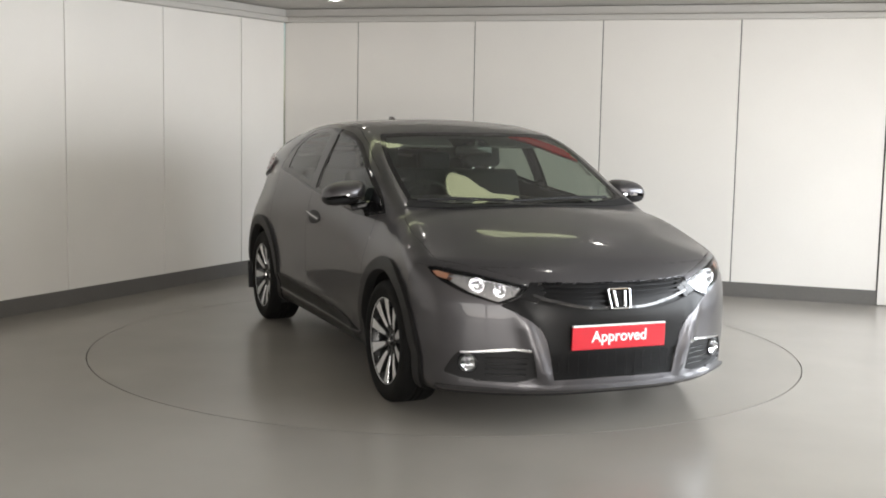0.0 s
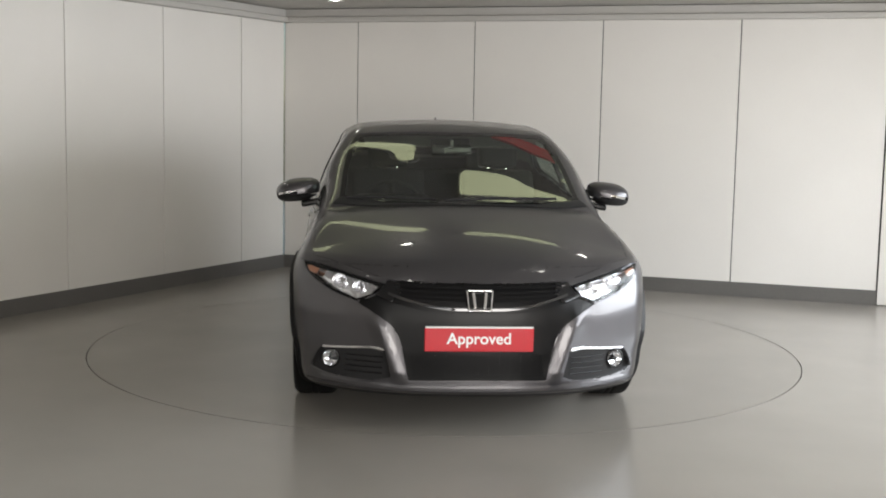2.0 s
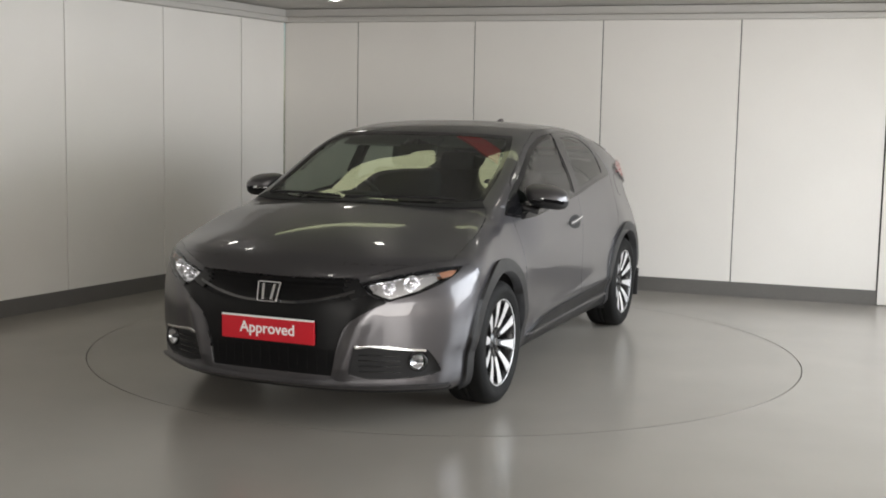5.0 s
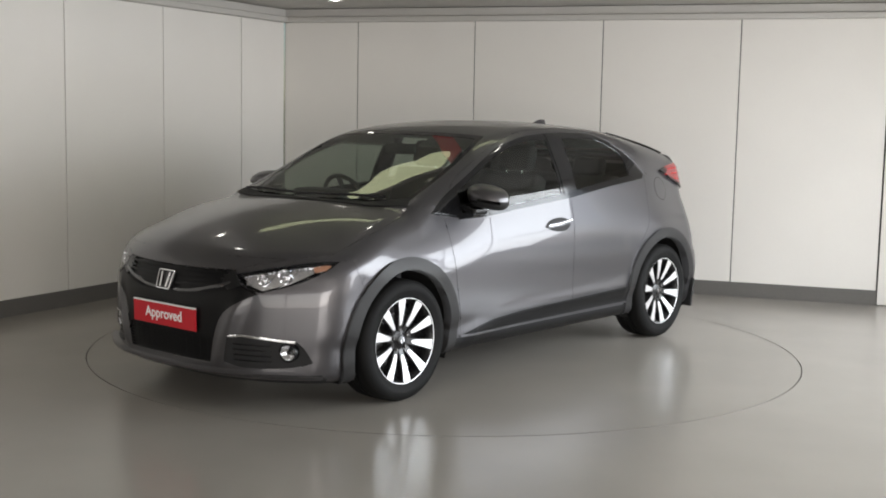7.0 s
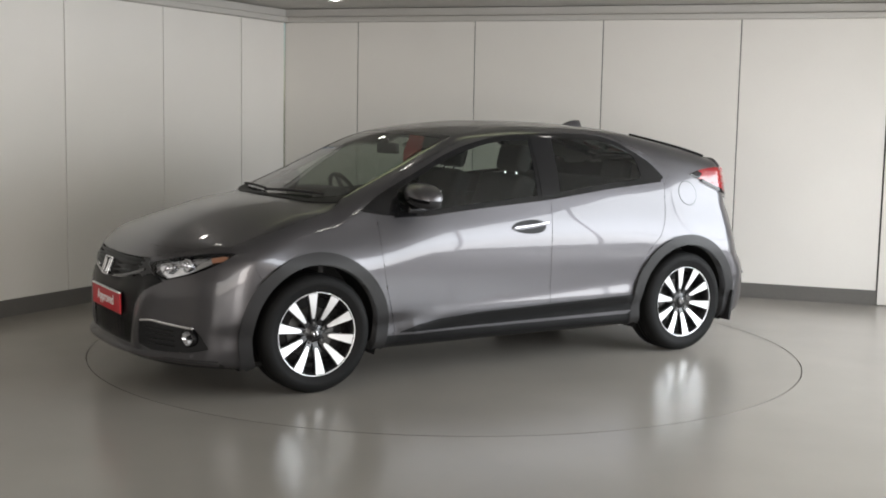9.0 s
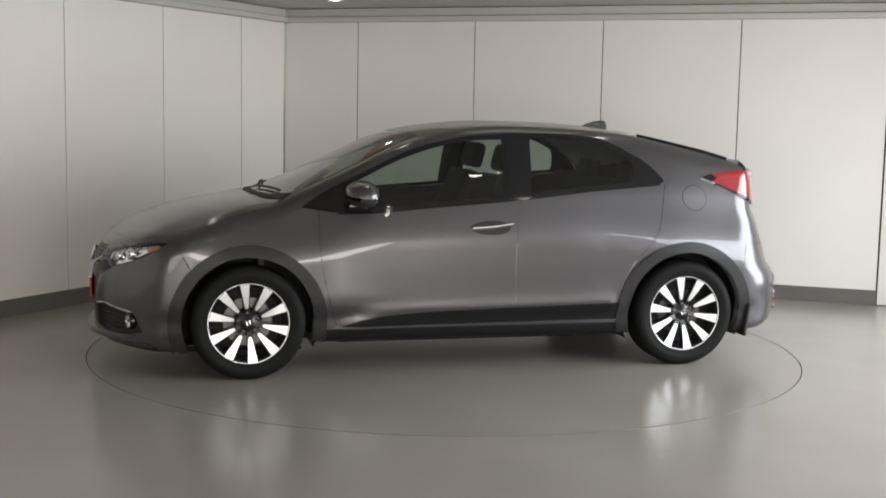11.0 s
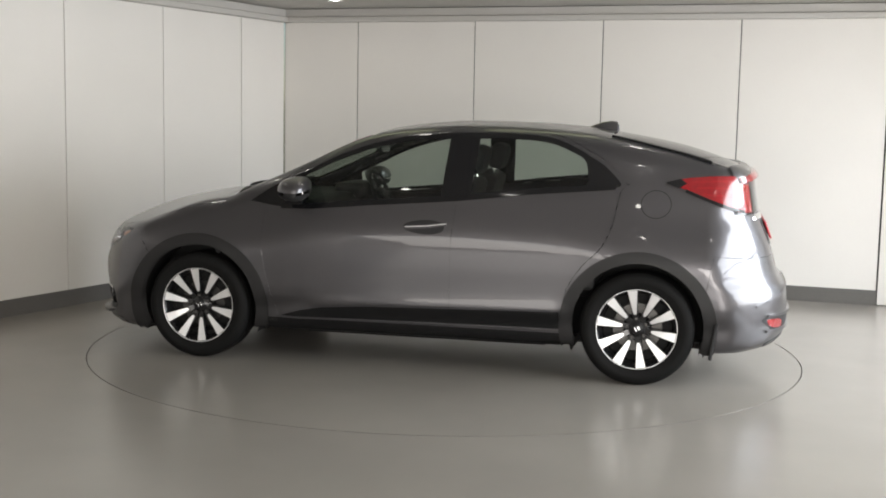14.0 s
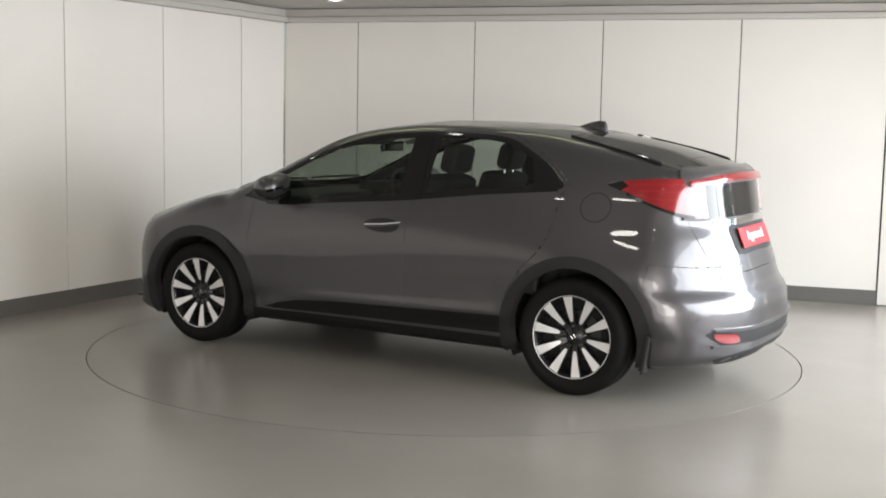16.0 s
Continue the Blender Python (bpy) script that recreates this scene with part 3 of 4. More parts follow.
def build_shell():
    h = 0.02
    v, q = surface_net(body, (-2.3, -1.0, 0.08), (2.36, 1.0, 1.56), h)
    for _ in range(4):
        n = normals(v)
        v = v - n * np.clip(body(v[:, 0], v[:, 1], v[:, 2]), -0.02, 0.02)[:, None]
    n = normals(v)
    sides = (("side", 1), ("side", -1))
    cuts = [("dlo", DLO, sides), ("arch", arch_outline(AXLE, 0.371), sides), ("arch", arch_outline(-AXLE, 0.371), sides),
            ("wind", WINDSCREEN, (("top", 1),)), ("hatch", HATCH_GLASS, (("top", 1),)),
            ("lamp", HEADLAMP, (("front", 1),)), ("lamp", mirrored(HEADLAMP), (("front", -1),)),
            ("fog", FOG, (("front", 1),)), ("fog", mirrored(FOG), (("front", -1),)),
            ("grille", GRILLE, (("front", 0),)),
            ("hood", HOOD, (("top", 1),)), ("front_door", DOOR_FRONT, sides), ("rear_door", DOOR_REAR, sides),
            ("front_bumper", BUMPER_SIDE, sides), ("rear_bumper", REAR_BUMPER_SIDE, sides), ("tailgate", TAILGATE, (("back", 0),))]

    def seen(chart, sign, p, m):
        if chart == "side":
            return (m[:, 1] * sign > 0.12) & (p[:, 1] * sign > 0.3), p[:, 0], p[:, 2]
        if chart == "top":
            return (m[:, 2] > 0.18), p[:, 0], p[:, 1]
        if chart == "front":
            return (m[:, 0] > 0.15) & (p[:, 0] > 1.5) & (p[:, 1] * sign >= 0), p[:, 1], p[:, 2]
        return (m[:, 0] < -0.15) & (p[:, 0] < -1.75), p[:, 1], p[:, 2]

    locked = np.zeros(len(v), bool)
    for name, line, charts in cuts:
        for chart, sign in charts:
            ok, a, b = seen(chart, sign, v, n)
            i = np.flatnonzero(ok & ~locked)
            d, pu, pv = to_poly(line, a[i], b[i])
            near = d < 0.62 * h
            i, pu, pv = i[near], pu[near], pv[near]
            moved = slide(chart, pu, pv, sign if chart == "side" else 1)
            good = np.linalg.norm(moved - v[i], axis=1) < 2.2 * h
            v[i[good]] = moved[good]
            locked[i[good]] = True
    n = normals(v)
    a, b, c, d = q.T
    long_way = np.linalg.norm(v[a] - v[c], axis=1) > np.linalg.norm(v[b] - v[d], axis=1)
    bd, ac = locked[b] & locked[d], locked[a] & locked[c]
    use_bd = np.where(bd & ~ac, True, np.where(ac & ~bd, False, long_way))
    t = np.concatenate([np.where(use_bd[:, None], np.stack([a, b, d], 1), np.stack([a, b, c], 1)),
                        np.where(use_bd[:, None], np.stack([b, c, d], 1), np.stack([a, c, d], 1))])
    mid, mn = v[t].mean(1), n[t].mean(1)
    fn = np.cross(v[t[:, 1]] - v[t[:, 0]], v[t[:, 2]] - v[t[:, 0]])
    flip = (fn * mn).sum(1) < 0
    t = np.where(flip[:, None], t[:, ::-1], t)
    region = np.array(["body_shell"] * len(t), dtype=object)
    for name, line, charts in reversed(cuts):
        for chart, sign in charts:
            ok, pu, pv = seen(chart, sign, mid, mn)
            ok = ok & in_poly(line, pu, pv)
            tag = name + ("_left" if sign > 0 else "_right") if name in ("front_door", "rear_door") else name
            region[ok] = tag
    # wheel houses stay open below
    low = (mn[:, 2] < -0.3) & (np.abs(np.abs(mid[:, 0]) - AXLE) < 0.37) & (np.abs(mid[:, 1]) > 0.60) & (mid[:, 2] < 0.3)
    region[low] = "arch"
    free = region == "body_shell"
    region[free & (mid[:, 0] > 1.5) & in_poly(BUMPER_SIDE, mid[:, 0], mid[:, 2])] = "front_bumper"
    region[free & (mid[:, 0] < -1.5) & in_poly(REAR_BUMPER_SIDE, mid[:, 0], mid[:, 2])] = "rear_bumper"
    fender = (region == "body_shell") & (mid[:, 0] > 0.79) & (np.abs(mid[:, 1]) > 0.55) & (mid[:, 2] > 0.2) & (mid[:, 2] < 0.99)
    region[fender & (mid[:, 1] > 0)] = "fender_left"
    region[fender & (mid[:, 1] < 0)] = "fender_right"
    for name in sorted(set(region)):
        if name in ("dlo", "arch", "wind", "hatch", "lamp", "fog", "grille"):
            continue
        f = t[region == name]
        ids, f = np.unique(f, return_inverse=True)
        f = f.reshape(-1, 3)
        p, m = v[ids].copy(), n[ids]
        edges = rim_edges(f)
        centre, count = np.zeros_like(p), np.zeros(len(p))
        for k in range(3):
            np.add.at(centre, f[:, k], p[f].mean(1))
            np.add.at(count, f[:, k], 1)
        rim = np.array(sorted({x for e in edges for x in e}))
        away = centre[rim] / count[rim][:, None] - p[rim]
        away -= (away * m[rim]).sum(1)[:, None] * m[rim]
        p[rim] += away / np.maximum(np.linalg.norm(away, axis=1)[:, None], 1e-6) * 0.0022
        verts, faces = flanged(p, m, f, 0.014)
        nrm = np.concatenate([m, np.repeat(m[rim], 2, axis=0)])
        me = mesh_of(name, verts, faces, PAINT, nrm)
        plain = name.replace("_left", "").replace("_right", "")
        part(plain, me, PAINT, SHELL)


build_shell()


# ---- dark lining inside the shell ----
def build_lining():
    def inner(x, y, z):
        return body(x, y, z) + 0.035
    v, q = surface_net(inner, (-2.2, -0.92, 0.16), (2.2, 0.92, 1.5), 0.04)
    mid = v[q].mean(1)
    y, z, x = np.abs(mid[:, 1]), mid[:, 2], mid[:, 0]
    open_side = in_poly(DLO, x, z) & (y > 0.45)
    open_top = (in_poly(WINDSCREEN, x, mid[:, 1]) | in_poly(HATCH_GLASS, x, mid[:, 1])) & (z > 0.95)
    near_wheel = (np.hypot(np.abs(x) - AXLE, z - 0.32) < 0.40) & (y > 0.5)
    nose_part = (x > 1.25) | (x < -1.9)
    keep = ~(open_side | open_top | near_wheel | nose_part)
    roof = keep & (z > 1.15)
    for name, ok, mat in (("headliner", roof, HEADLINER), ("cabin_lining", keep & ~roof, TRIM_DARK)):
        ids, f = np.unique(q[ok], return_inverse=True)
        part(name, mesh_of(name, v[ids], f.reshape(-1, 4), mat), mat, SHELL)
    # bulkheads that close the lining, wheel houses
    part("bulkhead", box(0.03, 1.5, 0.62, (1.22, 0, 0.56)), TRIM_DARK, SHELL)
    part("floor_pan", box(3.1, 1.2, 0.04, (-0.3, 0, 0.20)), TRIM_DARK, SHELL)
    for cx in (AXLE, -AXLE):
        for s in (1, -1):
            bm = bmesh.new()
            n = 28
            rows = []
            for y in (0.55, 0.83):
                rows.append([bm.verts.new((cx + 0.392 * math.cos(a), s * y, 0.322 + 0.392 * math.sin(a))) for a in np.linspace(-0.4, math.pi + 0.4, n)])
            for i in range(n - 1):
                bm.faces.new((rows[0][i], rows[0][i + 1], rows[1][i + 1], rows[1][i]))
            bm.faces.new(rows[0])
            part("wheel_house", bm, DARK_GAP, SHELL)


build_lining()


# ---- glass and its black surrounds ----
def build_glazing():
    for s in (1, -1):
        patch("window_surround", DLO, "side", BLACK_GLOSS, SHELL, -0.001, (PANE_FRONT, PANE_REAR), 0.03, s, 0.006, "gloss black window surround")
        for name, line, mat in (("door_window", PANE_FRONT, GLASS), ("door_window", PANE_REAR, GLASS)):
            vs, fs = fill(line, (), 0.04)
            p = slide("side", vs[:, 0], vs[:, 1], s)
            m = normals(p)
            part(name, mesh_of(name, p - m * 0.004, fs if s < 0 else fs[:, ::-1], mat), mat, SHELL, "lightly tinted side glass")
    for name, outer, pane, mat, text in (("windscreen", WINDSCREEN, WIND_PANE, GLASS_WIND, "clear windscreen glass"), ("hatch_window", HATCH_GLASS, HATCH_PANE, GLASS_DARK, "dark tinted hatch glass")):
        patch("glass_border", outer, "top", BLACK_GLOSS, SHELL, -0.001, (pane,), 0.03, 1, 0.006)
        vs, fs = fill(pane, (), 0.04)
        p = slide("top", vs[:, 0], vs[:, 1])
        part(name, mesh_of(name, p - normals(p) * 0.002, fs, mat), mat, SHELL, text)


build_glazing()


# ---- wheels ----
def build_wheel():
    wheel = new("wheel")
    r = WHEEL_R
    tyre = lathe([(0.218, -0.100), (0.225, -0.108), (0.26, -0.114), (0.290, -0.110), (0.308, -0.096), (0.3155, -0.080), (r, -0.04), (r + 0.0005, -0.02), (0.311, -0.018), (0.311, -0.012), (r, -0.010), (r, 0.010),
                  (0.311, 0.012), (0.311, 0.018), (r, 0.02), (r, 0.04), (0.3155, 0.080), (0.308, 0.096), (0.290, 0.110), (0.262, 0.114), (0.258, 0.112), (0.235, 0.110), (0.225, 0.106), (0.218, 0.098)], 72)
    part("tyre", tyre, RUBBER, wheel, "black road tyre", True)
    rim = lathe([(0.200, -0.10), (0.200, 0.05), (0.206, 0.080), (0.213, 0.093), (0.219, 0.100), (0.225, 0.103), (0.222, 0.098), (0.21, -0.10)], 64)
    part("rim", rim, ALLOY_BLACK, wheel, "", True)
    part("rim_edge", lathe([(0.2195, 0.1020), (0.2225, 0.1040), (0.2245, 0.1025), (0.222, 0.099)], 72), ALLOY, wheel, "thin bright rim edge", True)
    part("backing", lathe([(0.0, 0.012), (0.19, 0.0), (0.20, 0.02)], 40), DARK_GAP, wheel)
    part("brake_disc", lathe([(0.0, 0.03), (0.075, 0.03), (0.08, 0.016), (0.135, 0.016), (0.137, 0.008), (0.0, 0.008)], 40), STEEL, wheel)
    part("hub", lathe([(0.0, 0.070), (0.03, 0.070), (0.034, 0.066), (0.055, 0.062), (0.072, 0.052), (0.078, 0.03)], 40), ALLOY_BLACK, wheel, "", True)
    part("centre_cap", lathe([(0.0, 0.079), (0.024, 0.078), (0.029, 0.074), (0.03, 0.062)], 32), ALLOY_BLACK, wheel, "black centre cap", True)
    emblem = box(0.006, 0.004, 0.024, (-0.009, 0.080, 0), 0.001)
    box(0.006, 0.004, 0.024, (0.009, 0.080, 0), 0.001, bm=emblem)
    part("emblem", emblem, CHROME, wheel)
    spoke_me = face_me = nut_me = None
    for k in range(10):
        a = 2 * math.pi * k / 10
        turn = Matrix.Rotation(-a, 4, "Y")
        if spoke_me is None:
            bm = bmesh.new()
            rows = []
            for rad, w, y0, y1 in ((0.045, 0.013, 0.040, 0.066), (0.090, 0.017, 0.044, 0.078), (0.15, 0.020, 0.054, 0.091), (0.214, 0.029, 0.066, 0.099)):
                rows.append([bm.verts.new(q) for q in ((rad, y0, -w), (rad, y1 - 0.004, -w), (rad, y1 - 0.004, w), (rad, y0, w))])
            for p0, p1 in zip(rows, rows[1:]):
                for i in range(4):
                    bm.faces.new((p0[i], p0[(i + 1) % 4], p1[(i + 1) % 4], p1[i]))
            bm.faces.new(rows[0])
            bm.faces.new(rows[-1])
            ob = part("spoke", bm, ALLOY_BLACK, wheel)
            spoke_me = ob.data
            bm = bmesh.new()
            rows = []
            for rad, w, y1 in ((0.080, 0.006, 0.0755), (0.10, 0.0110, 0.0800), (0.15, 0.0175, 0.0895), (0.216, 0.0255, 0.0985)):
                rows.append([bm.verts.new(q) for q in ((rad, y1 - 0.006, -w - 0.002), (rad, y1, -w), (rad, y1, w), (rad, y1 - 0.006, w + 0.002))])
            for p0, p1 in zip(rows, rows[1:]):
                for i in range(3):
                    bm.faces.new((p0[i], p0[i + 1], p1[i + 1], p1[i]))
            bm.faces.new(rows[0])
            bm.faces.new(rows[-1])
            fo = part("face", bm, ALLOY, ob, "machined bright spoke face")
            face_me = fo.data
        else:
            ob = part("spoke", spoke_me, ALLOY_BLACK, wheel)
            fo = part("face", face_me, ALLOY, ob)
        ob.matrix_local = turn
    for k in range(5):
        a = 2 * math.pi * (k + 0.5) / 5
        at = Matrix.Translation((0.055 * math.cos(a), 0.060, 0.055 * math.sin(a)))
        if nut_me is None:
            ob = part("wheel_nut", lathe([(0.0, 0.014), (0.007, 0.013), (0.0095, 0.010), (0.0095, 0.0)], 6), STEEL, wheel)
            nut_me = ob.data
        else:
            ob = part("wheel_nut", nut_me, STEEL, wheel)
        ob.matrix_local = at
    return wheel


WHEEL = build_wheel()
WHEEL.parent = CAR
WHEEL.matrix_local = pose(AXLE, 0.768, WHEEL_R, 0, 24, 0)
for wx, wy, wt in ((-AXLE, 0.768, 26), (AXLE, -0.768, 20), (-AXLE, -0.768, 5)):
    made = copy_thing(WHEEL, pose(wx, wy, WHEEL_R, 0, wt, 180 if wy < 0 else 0))


# ---- lamps, grille, plates and trim ----
def sides_front(line):
    return ((1, line), (-1, mirrored(line)))


def skin_point(chart, u, v, sign=1):
    p = slide(chart, np.array([u]), np.array([v]), sign)
    n = normals(p)
    return Vector(p[0]), Vector(n[0])


def facing(p, n, lift=0.0, up=(0, 0, 1)):
    """A frame at p whose y axis points out of the skin and whose z axis is up."""
    y = Vector(n).normalized()
    x = y.cross(Vector(up)).normalized()
    z = x.cross(y)
    m = Matrix.Identity(4)
    m.col[0][:3], m.col[1][:3], m.col[2][:3] = x, y, z
    m.translation = Vector(p) + y * lift
    return m


def strip(a, b, width):
    """A thin outline along a flat line of points."""
    pts = [np.array(q, float) for q in a]
    return np.array([q + np.array([0, width / 2]) for q in pts] + [q - np.array([0, width / 2]) for q in reversed(pts)])


def build_front():
    for s, line in sides_front(HEADLAMP):
        lamp = patch("headlamp", line, "front", LENS, SHELL, 0.001, (), 0.025, 1, 0.004, "clear headlamp with bright reflectors and an amber corner")
        patch("housing", line, "front", BLACK_GLOSS, lamp, -0.055, (), 0.04, 1, 0.002)
        silver = [(0.470, 0.680), (0.51, 0.693), (0.60, 0.713), (0.715, 0.736), (0.775, 0.742), (0.768, 0.715), (0.738, 0.689), (0.688, 0.656), (0.576, 0.617), (0.512, 0.641)]
        patch("reflector", silver if s > 0 else mirrored(silver), "front", LAMP_SILVER, lamp, -0.034, (), 0.02, 1, 0.02, "faceted silver reflector")
        amber = [(0.748, 0.734), (0.79, 0.745), (0.808, 0.741), (0.798, 0.718), (0.766, 0.708)]
        patch("indicator", amber if s > 0 else mirrored(amber), "front", AMBER, lamp, -0.008, (), 0.02, 1, 0.01, "amber corner reflector")
        for y, z, r in ((0.560, 0.668, 0.028), (0.650, 0.688, 0.034)):
            p, n = skin_point("front", s * y, z)
            way = (n + Vector((1.2, 0, 0))).normalized()
            bowl = part("bowl", lathe([(0.0, -0.020), (r * 0.55, -0.012), (r * 0.9, 0.004), (r, 0.012), (r * 1.06, 0.010), (r * 1.05, -0.01)], 28), LAMP_SILVER, lamp, "", True)
            bowl.matrix_local = facing(p, way, -0.026)
            bulb = part("bulb", lathe([(0.0, 0.010), (r * 0.3, 0.006), (r * 0.36, -0.004), (r * 0.3, -0.02)], 16), LAMP_SILVER, lamp, "", True)
            bulb.matrix_local = facing(p, way, -0.026)
        for k in range(5):
            y = 0.50 + 0.045 * k
            rib = [(y, 0.640 + 0.013 * k), (y + 0.006, 0.641 + 0.013 * k), (y + 0.012, 0.682 + 0.010 * k), (y + 0.004, 0.682 + 0.010 * k)]
            patch("rib", rib if s > 0 else mirrored(rib), "front", CHROME, lamp, -0.016, (), 0.02, 1, 0.012)
    # grille
    grille = patch("grille", GRILLE, "front", GRILLE_BLACK, SHELL, -0.020, (), 0.04, 1, 0.004, "gloss black grille insert")
    frame_in = rounded(both([(0.0, 0.568), (0.22, 0.573), (0.42, 0.612), (0.478, 0.628), (0.552, 0.598), (0.480, 0.556), (0.395, 0.496), (0.360, 0.438), (0.345, 0.375), (0.0, 0.375)]), 3, (3, 4, 8, 10, 14, 15))
    patch("grille_panel", frame_in, "front", GRILLE_BLACK, grille, -0.002, (), 0.035, 1, 0.02)
    lamp_side = [(0.428, 0.703), (0.432, 0.688), (0.485, 0.640), (0.41, 0.612), (0.36, 0.655), (0.37, 0.703)]
    for s, line in sides_front(lamp_side):
        patch("grille_corner", line, "front", BLACK_GLOSS, grille, -0.001, (), 0.03, 1, 0.02)
    for z, half, dip in ((0.686, 0.39, 0.004), (0.662, 0.38, 0.006), (0.640, 0.37, 0.010), (0.616, 0.36, 0.014), (0.592, 0.33, 0.016)):
        ys = np.linspace(-half, half, 25)
        patch("slat", strip([(y, z + dip * (abs(y) / half) ** 2) for y in ys], None, 0.009), "front", GRILLE_BLACK, grille, 0.0, (), 0.03, 1, 0.018)
    wing = [(y, 0.583 + 0.065 * max(0, (abs(y) - 0.10) / 0.32) ** 1.6) for y in np.linspace(-0.42, 0.42, 33)]
    patch("wing_trim", strip(wing, None, 0.012), "front", TRIM_GLOSS, grille, 0.004, (), 0.03, 1, 0.02, "gloss black wing-shaped trim")
    for k in range(7):
        z = 0.260 + 0.016 * k
        patch("lower_bar", strip([(y, z) for y in np.linspace(-0.326, 0.326, 17)], None, 0.005), "front", GRILLE_BLACK, grille, -0.006, (), 0.04, 1, 0.012)
    for k in range(13):
        y = -0.30 + 0.05 * k
        patch("lower_rib", [(y - 0.002, 0.268), (y + 0.002, 0.268), (y + 0.002, 0.366), (y - 0.002, 0.366)], "front", GRILLE_BLACK, grille, -0.009, (), 0.05, 1, 0.008)
    # badge: a plain bright shape
    p, n = skin_point("front", 0.0, 0.622)
    badge = part("badge", box(0.112, 0.008, 0.088, (0, -0.004, 0), 0.012), BLACK_GLOSS, grille, "bright chrome badge")
    badge.matrix_local = facing(p, n, 0.012)
    for x, w, h, lean in ((-0.055, 0.007, 0.094, -6), (0.055, 0.007, 0.094, 6), (-0.026, 0.013, 0.078, -6), (0.026, 0.013, 0.078, 6)):
        part("bar", box(w, 0.012, h, (x, 0.004, 0), 0.003, Matrix.Rotation(radians(lean), 4, "Y")), CHROME, badge)
    for z, w in ((0.047, 0.112), (-0.047, 0.096)):
        part("bar", box(w, 0.012, 0.007, (0, 0.003, z), 0.003), CHROME, badge)
    # the red plate
    p, n = skin_point("front", 0.0, 0.447)
    plate = part("number_plate", box(0.505, 0.010, 0.112, (0, 0, 0), 0.004), RED_CARD, SHELL, "red plate with white lettering")
    plate.matrix_local = facing(p, Vector((1, 0, -0.02)), 0.004)
    part("plate_edge", box(0.500, 0.014, 0.008, (0, 0.001, 0.0575), 0.002), WHITE_PRINT, plate, "white upper plate edge")
    part("lettering", text_mesh("Approved", 0.074), WHITE_PRINT, plate).matrix_local = Matrix.Translation((0.0, 0.0062, -0.019)) @ Matrix.Rotation(math.pi, 4, "Z") @ Matrix.Rotation(math.pi / 2, 4, "X")
    # fog lamps
    for s, line in sides_front(FOG):
        fog = patch("fog_surround", line, "front", BLACK_MATT, SHELL, -0.028, (), 0.03, 1, 0.004, "matt black fog lamp recess")
        p, n = skin_point("front", s * 0.690, 0.318)
        way = (n + Vector((0.9, 0, 0))).normalized()
        bezel = part("bezel", lathe([(0.036, 0.004), (0.042, 0.008), (0.047, 0.004), (0.047, -0.03)], 32), BLACK_GLOSS, fog, "", True)
        bowl = part("fog_lamp", lathe([(0.0, -0.012), (0.02, -0.008), (0.033, 0.0), (0.037, 0.006)], 32), CHROME, fog, "round chrome fog lamp", True)
        bulb = part("bulb", lathe([(0.0, 0.006), (0.010, 0.004), (0.012, -0.008)], 16), BLACK_GLOSS, fog, "", True)
        lens = part("lens", lathe([(0.0, 0.012), (0.02, 0.0105), (0.037, 0.006)], 32), LENS, fog, "", True)
        for ob in (bezel, bowl, bulb, lens):
            ob.matrix_local = facing(p, way, -0.014)
        for k in range(4):
            z = 0.268 + 0.026 * k
            patch("fog_slat", strip([(s * y, z + 0.012 * (0.62 - y)) for y in np.linspace(0.45, 0.625, 7)][::s], None, 0.006), "front", BLACK_GLOSS, fog, -0.014, (), 0.04, 1, 0.012)
        top = [(0.44, 0.389), (0.50, 0.395), (0.722, 0.372)]
        patch("fog_trim", strip(top if s > 0 else [(-a, b) for a, b in reversed(top)], None, 0.009), "front", CHROME, fog, 0.004, (), 0.03, 1, 0.02, "thin bright trim strip")
    # lower lip and valance
    lip = [(y, 0.216 + 0.022 * (abs(y) / 0.78) ** 3) for y in np.linspace(-0.72, 0.72, 41)]
    patch("front_lip", strip(lip, None, 0.014), "front", PAINT, SHELL, 0.034, (), 0.03, 1, 0.04, "body-coloured lower lip edge")
    val = [(y, 0.184) for y in np.linspace(-0.80, 0.80, 41)]
    patch("valance", strip(val, None, 0.050), "front", BLACK_MATT, SHELL, 0.003, (), 0.03, 1, 0.01)


def text_mesh(words, size):
    cu = bpy.data.curves.new("lettering", "FONT")
    cu.body, cu.size, cu.align_x, cu.extrude = words, size, "CENTER", 0.0006
    cu.offset = 0.0012
    ob = bpy.data.objects.new("lettering", cu)
    scene.collection.objects.link(ob)
    me = bpy.data.meshes.new_from_object(ob.evaluated_get(bpy.context.evaluated_depsgraph_get()))
    bpy.data.objects.remove(ob)
    me.materials.clear()
    me.materials.append(WHITE_PRINT)
    return me


